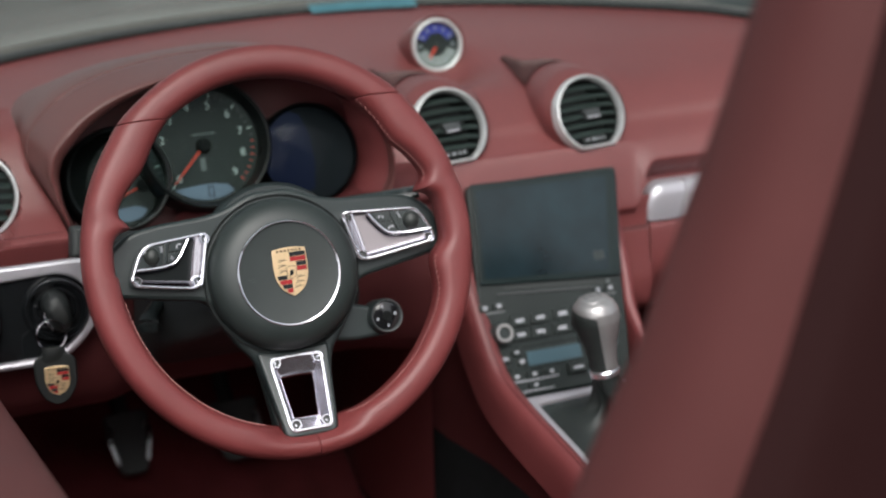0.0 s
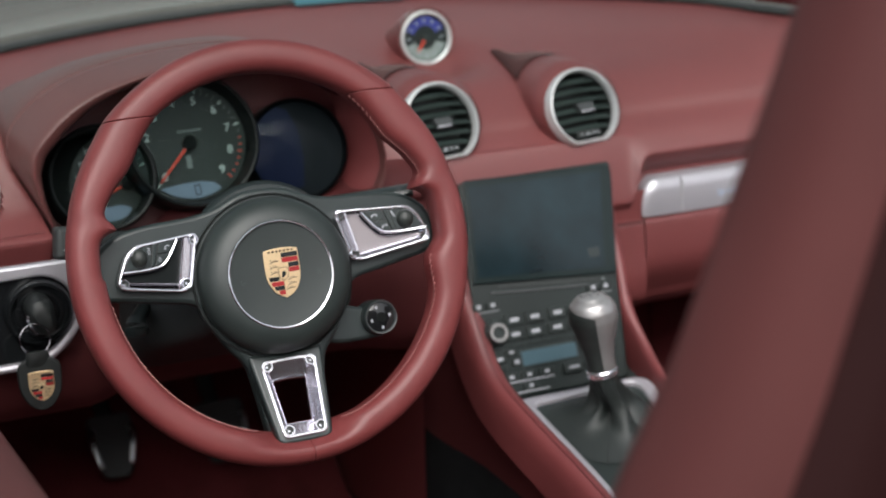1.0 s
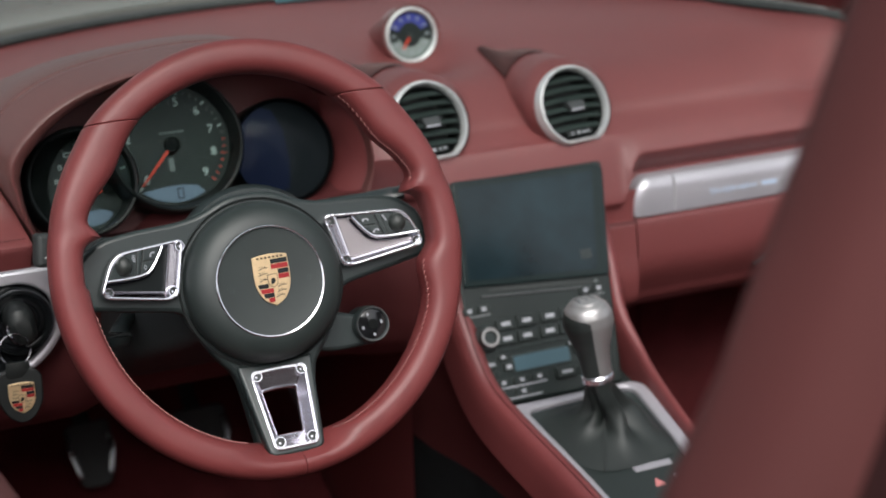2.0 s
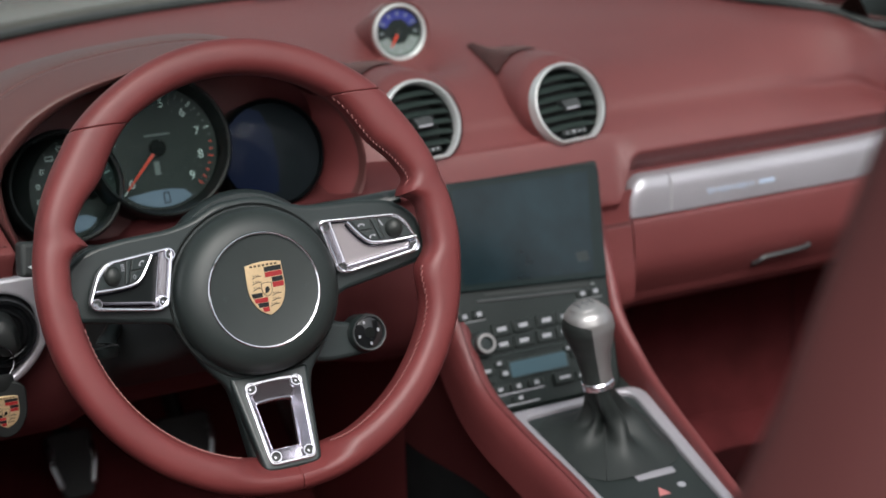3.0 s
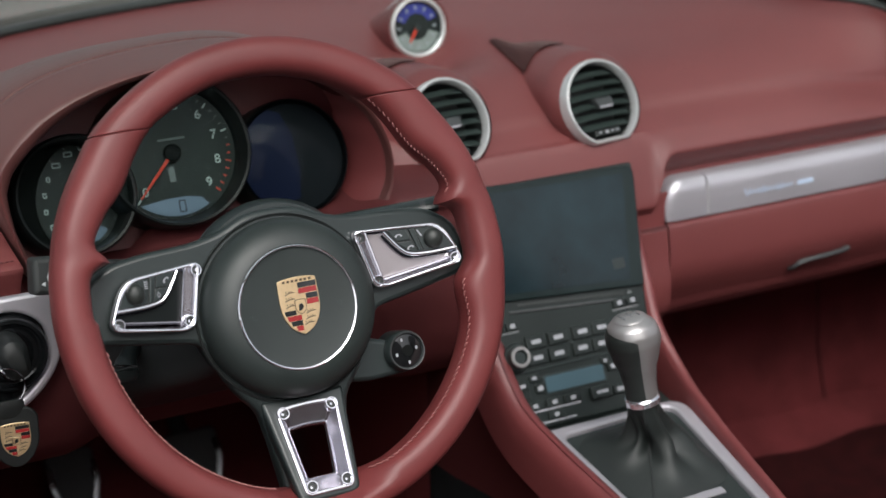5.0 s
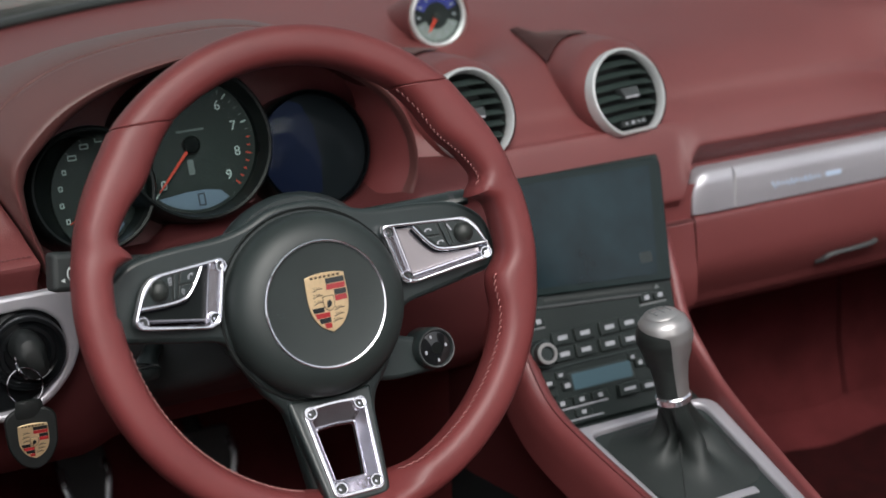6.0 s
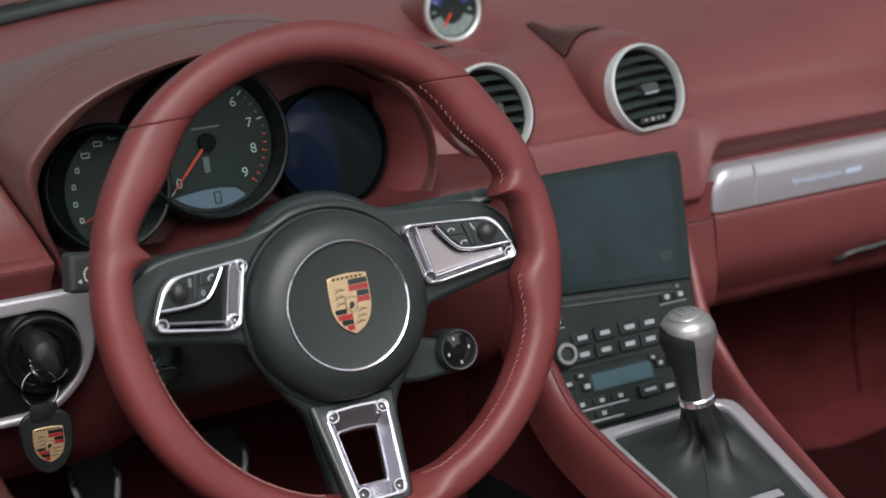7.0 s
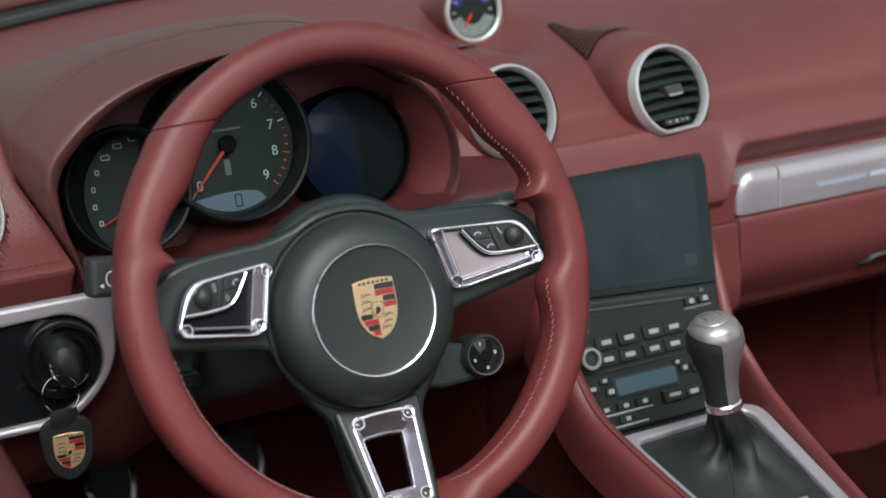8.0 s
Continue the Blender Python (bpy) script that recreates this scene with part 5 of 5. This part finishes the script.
# icon keys at both ends
for x in (-0.0940, -0.0785, 0.0355, 0.0500):
    key_cap(x, -0.1280, 0.0130, 0.0080, (0.0050, 0.0042))
for x in (-0.0863, 0.0420):
    slab("print", [box(x, -0.1338, 0.029, 0.0018, 0.0004)], 0.0004, GREY, stack, (0, 0, 0.0002), "", 0.0001)
# four by two keys
for y, xs_row in ((-0.1463, (-0.0588, -0.0355, -0.0098, 0.0113)), (-0.1609, (-0.0602, -0.0380, -0.0130, 0.0086))):
    for x in xs_row:
        key_cap(x, y, 0.0205, 0.0122, (0.0098, 0.0040), label="black key with white print")
# rotary knob
KN = Matrix.Translation((-0.0820, -0.1570, 0))
part("rotary_knob", revolve([(0.0132, 0.0), (0.0132, 0.004), (0.0120, 0.006), (0.0110, 0.006), (0.0100, 0.0125), (0.0060, 0.0125), (0.0055, 0.0105), (0.0, 0.0105)], 36), SATIN, stack, "black rotary knob", m=KN)
part("knob_rim", revolve([(0.0100, 0.0105), (0.0098, 0.0128), (0.0090, 0.0136), (0.0068, 0.0136), (0.0060, 0.0118)], 36), KNOB_SILVER, stack, "chrome knob rim", m=KN)
# climate panel
slab("panel_line", [box(-0.014, -0.1712, 0.150, 0.0018, 0.0006)], 0.0014, SATIN, stack, (0, 0, 0.0), "", 0.0005)
slab("display_surround", [box(-0.0275, -0.1868, 0.066, 0.0185, 0.002)], 0.0012, SATIN, stack, (0, 0, 0.0), "", 0.0004)
slab("climate_display", [box(-0.0275, -0.1868, 0.061, 0.0145, 0.0015)], 0.0018, LCD_TEAL, stack, (0, 0, 0.0), "teal grey climate display", 0.0003)
for x, y, w, h, mk in ((-0.0835, -0.1832, 0.016, 0.0080, (0.0085, 0.0032)), (-0.0835, -0.1925, 0.015, 0.0065, None), (-0.0691, -0.1782, 0.010, 0.0065, (0.0045, 0.0030)), (-0.0650, -0.1884, 0.010, 0.0085, (0.0055, 0.0042)), (0.0065, -0.1772, 0.009, 0.0065, (0.0035, 0.0030)), (0.0130, -0.1835, 0.010, 0.0080, (0.0040, 0.0040)), (0.0270, -0.1850, 0.014, 0.0100, (0.0060, 0.0035)), (0.0420, -0.1850, 0.014, 0.0100, (0.0060, 0.0035)), (0.0165, -0.2054, 0.016, 0.0085, (0.0090, 0.0040)), (0.0370, -0.2050, 0.016, 0.0085, (0.0070, 0.0035))):
    key_cap(x, y, w, h, mk)
for x in (-0.0739, -0.0540, -0.0346):
    key_cap(x, -0.2030, 0.0170, 0.0075, (0.0048, 0.0036))
key_cap(-0.0546, -0.2142, 0.0170, 0.0075, (0.0046, 0.0036))
for x0, x1, y in ((-0.081, -0.0265, -0.2084), (-0.070, -0.0340, -0.2196)):
    slab("print", [box((x0 + x1) / 2, y, x1 - x0, 0.0015, 0.0004)], 0.0004, WHITE, stack, (0, 0, 0.0004), "", 0.0001)
key_cap(-0.0052, -0.2040, 0.022, 0.011, (0.0120, 0.0028), depth=0.006, label="black rocker with a bright edge")

# ---- centre console ----
console = thing("centre_console", "red leather centre console with a silver shifter frame", "centre console")


def zc(y):
    return 0.4785 - 0.17 * (1.2 - y)


CM = basis((0.6445, 1.20, 0.4785), (1, 0, 0), (0, 1, 0.17))
out = rounded([(-0.091, 0.002), (0.071, 0.002), (0.050, -0.21), (0.046, -0.42), (-0.072, -0.42), (-0.072, -0.21)], [0.008, 0.022, 0.05, 0.01, 0.01, 0.05])
inn = rounded([(-0.064, -0.010), (0.056, -0.004), (0.043, -0.15), (0.036, -0.40), (-0.058, -0.40), (-0.056, -0.15)], [0.010, 0.016, 0.05, 0.01, 0.01, 0.05])
slab("shifter_frame", [out, inn], 0.012, SILVER, console, (0, 0, -0.010), "satin silver frame round the gear lever", 0.0025, CM)
slab("shifter_panel", [inn], 0.006, BLACK, console, (0, 0, -0.009), "black panel", 0.0005, CM)
slab("badge", [box(0.008, -0.128, 0.040, 0.0085, 0.0015)], 0.0012, SILVER, console, (0, 0, -0.0032), "small silver badge bar", 0.0003, CM)
slab("console_mark", [[(-0.006, -0.158), (0.006, -0.158), (0.0, -0.146)]], 0.0006, mat("pink print", (0.55, 0.2, 0.2), 0.5, vary=0.02), console, (0, 0, -0.0031), "", 0.0001, CM)
slab("console_mark", [circle(0.022, -0.150, 0.004, 14)], 0.0006, WHITE, console, (0, 0, -0.0031), "", 0.0001, CM)
# tunnel core
rows = []
for y in [1.62 - 1.5 * i / 20 for i in range(21)]:
    zz = zc(min(y, 1.24)) - 0.012
    rows.append([(0.566, y, 0.18), (0.568, y, zz - 0.02), (0.574, y, zz), (0.72, y, zz), (0.735, y, zz - 0.02), (0.742, y, 0.18)])
part("tunnel", loft(rows, True, True), BLACK, console)


# leather rails that run from the dashboard down along the console
def rail(side):
    ctrl = [(0.0935, 1.338, 0.660), (0.0935, 1.325, 0.636), (0.0925, 1.300, 0.596), (0.0900, 1.268, 0.550), (0.0875, 1.238, 0.516), (0.0850, 1.205, 0.494), (0.0815, 1.150, 0.481), (0.0745, 1.06, 0.464), (0.070, 0.95, 0.443), (0.069, 0.80, 0.42), (0.069, 0.60, 0.40)]
    sp = smooth(ctrl, 7)
    rows = []
    for i, p in enumerate(sp):
        a, b = sp[max(0, i - 1)], sp[min(len(sp) - 1, i + 1)]
        d = Vector((0, b.y - a.y, b.z - a.z)).normalized()
        up = Vector((0, -d.z, d.y))
        if up.y > 0.2 or up.z < -0.2:
            up = -up
        if side > 0:
            p = p - Vector((0, 0, 0.009 * step(1.23, 1.12, p.y)))
        x = 0.6445 + side * (p.x + 0.003 - (0.003 if side > 0 else 0.0) * step(0.52, 0.47, p.z))
        if side > 0:
            x -= 0.004 + 0.0065 * step(1.29, 1.235, p.y) + 0.009 * step(1.16, 0.95, p.y) + 0.0095 * step(0.665, 0.60, p.z) * step(0.49, 0.545, p.z)
        narrow = step(0.56, 0.47, p.z)
        hw = 0.0104 if side < 0 else blend(0.0075, 0.0052, narrow)
        x += side * (0.0038 if side < 0 else 0.0014) * narrow
        o = Vector((x + (-0.0014 if side < 0 else 0.0), p.y, p.z))
        s = Vector((side, 0, 0))
        deep = -0.035
        row = [o - s * hw + up * deep, o - s * hw + up * 0.000, o - s * hw * 0.8 + up * 0.0065, o - s * hw * 0.3 + up * 0.0095, o + s * hw * 0.3 + up * 0.0095, o + s * hw * 0.8 + up * 0.0060, o + s * hw * 1.10 + up * 0.000, o + s * hw * 1.35 - up * 0.013, o + s * hw * 1.45 - up * 0.040]
        rows.append(row)
    r = part("side_rail", loft(rows, False, False), RED, console, "padded red leather rail", 60)
    if side < 0:
        line = [(r[3] + r[4]) / 2 + (r[4] - r[3]) * 0.15 + Vector((0, -0.0003, 0.0004)) for r in rows]
        part("piping", tube(line, 0.0009, 6), RED_SEAM, r, "stitched seam along the rail")
    # side panel below it
    rows = []
    for i in range(0, len(sp), 3):
        p = sp[i]
        x = 0.6445 + side * (p.x + (0.0140 if side < 0 else 0.0070))
        x -= (0.004 + 0.0065 * step(1.29, 1.235, p.y) + 0.009 * step(1.16, 0.95, p.y) if side > 0 else 0.0)
        yy = p.y + 0.035 * step(0.50, 0.56, p.z)
        tuck = 0.013 * step(0.56, 0.50, p.z) if side < 0 else 0.0
        rows.append([(x, yy, p.z - 0.02 * (1 - step(0.50, 0.56, p.z))), (x - side * tuck * 0.7, yy + 0.01, p.z - 0.06), (x - side * tuck, yy + 0.03, 0.385), (x - side * tuck, yy + 0.05, 0.19)])
    part("side_panel", loft([r[:3] for r in rows], False, False), SHADED_RED, console, "red console side with painted shade")
    part("tunnel_carpet", loft([r[2:] for r in rows], False, False), DARK_CARPET, console, "black carpet low on the console side")


rail(-1)
rail(1)
# closing panels from the dashboard to the tunnel
for side in (-1, 1):
    x = 0.6445 + side * 0.109
    bm = loft([[(x, y, z) for y in (1.37, 1.45, 1.62, 1.78)] for z in (0.66, 0.55, 0.40, 0.19)], False, False)
    part("tunnel_side", bm, RED if side < 0 else CARPET, console, "red lined tunnel side")

# ---- gear lever ----
lever = thing("gear_lever", "manual gear lever with a silver and black knob and leather gaiter", "gear lever")
G0, G1 = Vector((0.6265, 1.131, 0.522)), Vector((0.6165, 1.136, 0.590))
gz = (G1 - G0).normalized()
G0 = G0 + gz * 0.0085
GM = Matrix.Translation(G0) @ Matrix(((1, 0, gz.x, 0), (0, gz.z, gz.y, 0), (-gz.x, -gz.y, gz.z, 0), (0, 0, 0, 1)))


def knob_ring(h):
    prof = [(-0.002, 0.0125, 0.0125), (0.010, 0.0128, 0.0130), (0.025, 0.0145, 0.0150), (0.040, 0.0190, 0.0195), (0.052, 0.0222, 0.0225), (0.060, 0.0218, 0.0218), (0.067, 0.0193, 0.0193), (0.0722, 0.0145, 0.0145), (0.0752, 0.0070, 0.0070), (0.0756, 0.001, 0.001)]
    prof = [(0.99 * a if a > 0 else a, r, q) for a, r, q in prof]
    for a, b in zip(prof, prof[1:]):
        if a[0] <= h <= b[0]:
            t = (h - a[0]) / (b[0] - a[0])
            t2 = t * t * (3 - 2 * t) * 0.5 + t * 0.5
            g = 1.06 - 0.02 * step(0.02, 0.05, h)
            return g * blend(a[1], b[1], t2), g * blend(a[2], b[2], t2)
    return prof[-1][1:]


hs = [-0.002 + 0.0768 * i / 40 for i in range(41)]
# black grip
rows = [[GM @ Vector((knob_ring(h)[0] * math.cos(a), knob_ring(h)[1] * math.sin(a), h)) for a in [2 * math.pi * k / 40 for k in range(40)]] for h in hs]
part("knob_grip", loft(rows, True, True), BLACK_LEATHER, lever, "black leather knob sides")
# silver insert: rear strip widening into the cap
rows = []
for h in hs[1:]:
    rx, ry = knob_ring(h)
    wdt = blend(0.72, 0.78, step(0.0, 0.04, h)) + 2.5 * step(0.057, 0.073, h)
    wdt = min(wdt, math.pi)
    f = 1.028 if h < 0.070 else 1.02
    rows.append([GM @ Vector((rx * f * math.cos(a) + 0.0002, ry * f * math.sin(a), h + 0.0007)) for a in [-math.pi / 2 + 0.42 + wdt * (2 * k / 32 - 1) for k in range(33)]])
part("knob_insert", loft(rows, False, False), KNOB_SILVER, lever, "brushed aluminium knob insert", 60)
# shift pattern as plain bars on the cap
part("cap_disc", revolve([(0.0150, 0.0), (0.0140, 0.0012), (0.0100, 0.0024), (0.0050, 0.0030), (0.0, 0.0031)], 32), KNOB_SILVER, lever, "pale shift pattern disc", m=GM @ Matrix.Translation((0, 0, 0.0728)))
for x, y, w, h in ((-0.007, 0.0, 0.0012, 0.012), (0.0, 0.0, 0.0012, 0.012), (0.007, 0.0, 0.0012, 0.012), (0, 0, 0.0152, 0.0012)):
    slab("shift_pattern", [box(x, y, w, h, 0.0003)], 0.0014, GREY, lever, (0, 0, 0.0748), "", 0.0002, GM)
part("knob_collar", loft([[GM @ Vector((r * math.cos(a), r * math.sin(a), h)) for a in [2 * math.pi * k / 32 for k in range(32)]] for r, h in ((0.0135, -0.007), (0.0150, -0.006), (0.0152, -0.001), (0.0140, 0.0005), (0.0125, 0.0005))], True, False), CHROME, lever, "chrome collar")
# gaiter with folds
rows = []
n = 96
for i in range(27):
    s = i / 26
    ctr = Vector((0.6415, 1.138, zc(1.138) - 0.002)).lerp(GM @ Vector((0, 0, -0.006)), s ** 0.9)
    row = []
    for k in range(n):
        a = 2 * math.pi * k / n
        ca, sa = math.cos(a), math.sin(a)
        # rounded rectangle at the foot
        q = (abs(ca) ** 4 + abs(sa) ** 4) ** -0.25
        fx, fy = (0.0560 if ca < 0 else 0.0520) * q * ca, (0.0500 if sa > 0 else 0.0600) * q * sa
        tx, ty = 0.0135 * ca, 0.0135 * sa
        f = 1 - (1 - s) ** (5.2 - 1.2 * ca)
        x, y = blend(fx, tx, f), blend(fy, ty, f)
        fold = math.sin(a * 3 + 2.2 * math.sin(a) + 2.5 * s) * 0.0050 * math.sin(math.pi * min(1, s * 1.05)) ** 1.2
        fold += math.sin(a * 7 + 5 * s) * 0.0018 * math.sin(math.pi * s)
        fold += (0.006 * max(0.0, math.cos(a - 0.25)) ** 2 + 0.007 * max(0.0, math.cos(a - 2.4)) ** 3) * math.sin(math.pi * s ** 0.7) ** 1.3
        for a0, s0, wa, ws, amp in ((-0.30, 0.24, 0.26, 0.14, 0.011), (-0.85, 0.26, 0.24, 0.18, -0.013), (-1.50, 0.28, 0.30, 0.20, 0.008), (-2.30, 0.25, 0.30, 0.18, -0.011), (-2.95, 0.20, 0.30, 0.15, 0.004), (0.55, 0.30, 0.30, 0.22, -0.006)):
            da = (a - a0 - 0.9 * (s - s0) + math.pi) % (2 * math.pi) - math.pi
            fold += amp * math.exp(-(da / wa) ** 2 - ((s - s0) / ws) ** 2)
        rr = 1 + fold / max(0.012, math.hypot(x, y))
        z = ctr.z
        row.append((ctr.x + x * rr, ctr.y + y * rr, z + 0.17 * (y if s < 0.35 else y * (1 - (s - 0.35) / 0.65))))
    rows.append(row)
kf = int((1.5 * math.pi - 0.55) / (2 * math.pi) * n)
gaiter_line = [Vector(r[kf]) + Vector((-0.0004, -0.0006, 0.0003)) for r in rows]
part("gaiter", loft(rows, True, False), BLACK_LEATHER, lever, "creased black leather gaiter", 70)
part("gaiter_seam", tube(gaiter_line, 0.0008, 6), RUBBER, lever, "raised seam down the gaiter")

# ---- seats ----
def seat(xc, label, dy=0.0, lean=5.0):
    st = thing("sports_seat", label, "seat")
    back_y = 0.402 + dy
    # cushion
    rows = []
    for y, w, h in ((0.24, 0.23, 0.28), (0.30, 0.25, 0.325), (0.55, 0.255, 0.335), (0.75, 0.26, 0.355), (0.86, 0.255, 0.365), (0.90, 0.24, 0.345), (0.905, 0.22, 0.30)):
        pr = [(-w, 0.22), (-w - 0.005, h - 0.03), (-w + 0.015, h + 0.035), (-w + 0.06, h + 0.03), (-w + 0.10, h - 0.005), (0, h - 0.01), (w - 0.10, h - 0.005), (w - 0.06, h + 0.03), (w - 0.015, h + 0.035), (w + 0.005, h - 0.03), (w, 0.22)]
        rows.append([(xc + p.x, y + 0.14 + dy, p.y) for p in smooth([(a, b, 0) for a, b in pr], 5)])
    part("cushion", loft(rows, True, True), SEAT_SHADED, st, "red leather cushion with side bolsters")
    # backrest with integral headrest
    rows = []
    tl = math.tan(radians(lean))
    for s, w, th in ((0.28, 0.225, 0.06), (0.36, 0.25, 0.075), (0.50, 0.262, 0.078), (0.60, 0.262, 0.078), (0.68, 0.258, 0.076), (0.75, 0.236, 0.074), (0.80, 0.219, 0.072), (0.85, 0.201, 0.070), (0.90, 0.180, 0.066), (1.00, 0.149, 0.060), (1.07, 0.130, 0.054), (1.12, 0.112, 0.046), (1.15, 0.085, 0.034), (1.16, 0.05, 0.016)):
        yb = back_y - (s - 0.30) * tl
        pr = [(-w, 0.0), (-w * 0.96, 0.30 * th), (-w * 0.80, 0.60 * th), (-w * 0.5, 0.45 * th), (0, 0.40 * th), (w * 0.5, 0.45 * th), (w * 0.80, 0.60 * th), (w * 0.96, 0.30 * th), (w, 0.0), (w * 0.95, -0.50 * th), (w * 0.72, -0.86 * th), (w * 0.52, -0.80 * th), (w * 0.40, -0.05 * th), (0, 0.12 * th), (-w * 0.40, -0.05 * th), (-w * 0.52, -0.80 * th), (-w * 0.72, -0.86 * th), (-w * 0.95, -0.50 * th)]
        rows.append([(xc + p.x, yb + p.y, s) for p in smooth([(a, b, 0) for a, b in pr], 4, True)])
    part("backrest", loft(rows, True, True), SEAT_SHADED, st, "red leather backrest with integral headrest")
    # added dark panel over the seat back, in place of the shade there
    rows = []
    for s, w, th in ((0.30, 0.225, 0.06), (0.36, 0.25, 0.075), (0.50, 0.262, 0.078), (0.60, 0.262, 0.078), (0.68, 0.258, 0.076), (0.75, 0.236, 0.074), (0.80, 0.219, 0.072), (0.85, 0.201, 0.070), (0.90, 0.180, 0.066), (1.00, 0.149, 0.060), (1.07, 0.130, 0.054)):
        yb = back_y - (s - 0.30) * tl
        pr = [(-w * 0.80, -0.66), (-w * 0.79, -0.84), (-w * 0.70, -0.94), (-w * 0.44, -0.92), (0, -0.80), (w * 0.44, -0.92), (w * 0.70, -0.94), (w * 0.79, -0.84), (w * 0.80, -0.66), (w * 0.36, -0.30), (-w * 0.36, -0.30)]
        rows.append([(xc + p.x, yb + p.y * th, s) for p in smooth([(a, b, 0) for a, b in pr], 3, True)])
    part("rear_shade", loft(rows, True, True), BACK_SHADE, st, "added dark panel for shade on the back of the seat")
    return st


seat(0.420, "driver's sports seat in smooth red leather")
seat(0.955, "passenger sports seat in smooth red leather", 0.12)

# ---- pedals ----
def pedal(x, y, z, w, h, label):
    p = thing("pedal", label, "pedal", "pedals")
    m = basis((x, y, z), (1, 0, 0), (0, 0.55, 0.83))
    o = rounded([(-w / 2, h / 2), (-w * 0.32, -h / 2), (w * 0.32, -h / 2), (w / 2, h / 2)], 0.012, 5)
    slab("pedal_pad", [o], 0.010, RUBBER, p, (0, 0, 0), "black rubber pad", 0.002, m)
    for side in (-1, 1):
        edge = smooth([(side * w * 0.40, h * 0.30, 0.010), (side * w * 0.43, h * 0.05, 0.012), (side * w * 0.36, -h * 0.18, 0.011), (side * w * 0.31, -h * 0.34, 0.009)], 5)
        part("pedal_edge", tube(edge, [0.001] + [0.0034] * (len(edge) - 2) + [0.001], 8, flat=0.6), BRUSHED, p, "bright metal pedal edge", m=m)
    part("pedal_arm", tube([m @ Vector((0, 0, 0.0)), m @ Vector((0, 0.06, -0.03)), m @ Vector((0.0, 0.20, -0.03)), m @ Vector((0, 0.33, 0.0))], 0.010, 10, flat=0.6), RUBBER, p)
    return p


pedal(0.249, 1.665, 0.296, 0.056, 0.078, "clutch pedal with a bright metal edge")
pedal(0.377, 1.640, 0.300, 0.066, 0.075, "brake pedal with a bright metal edge")
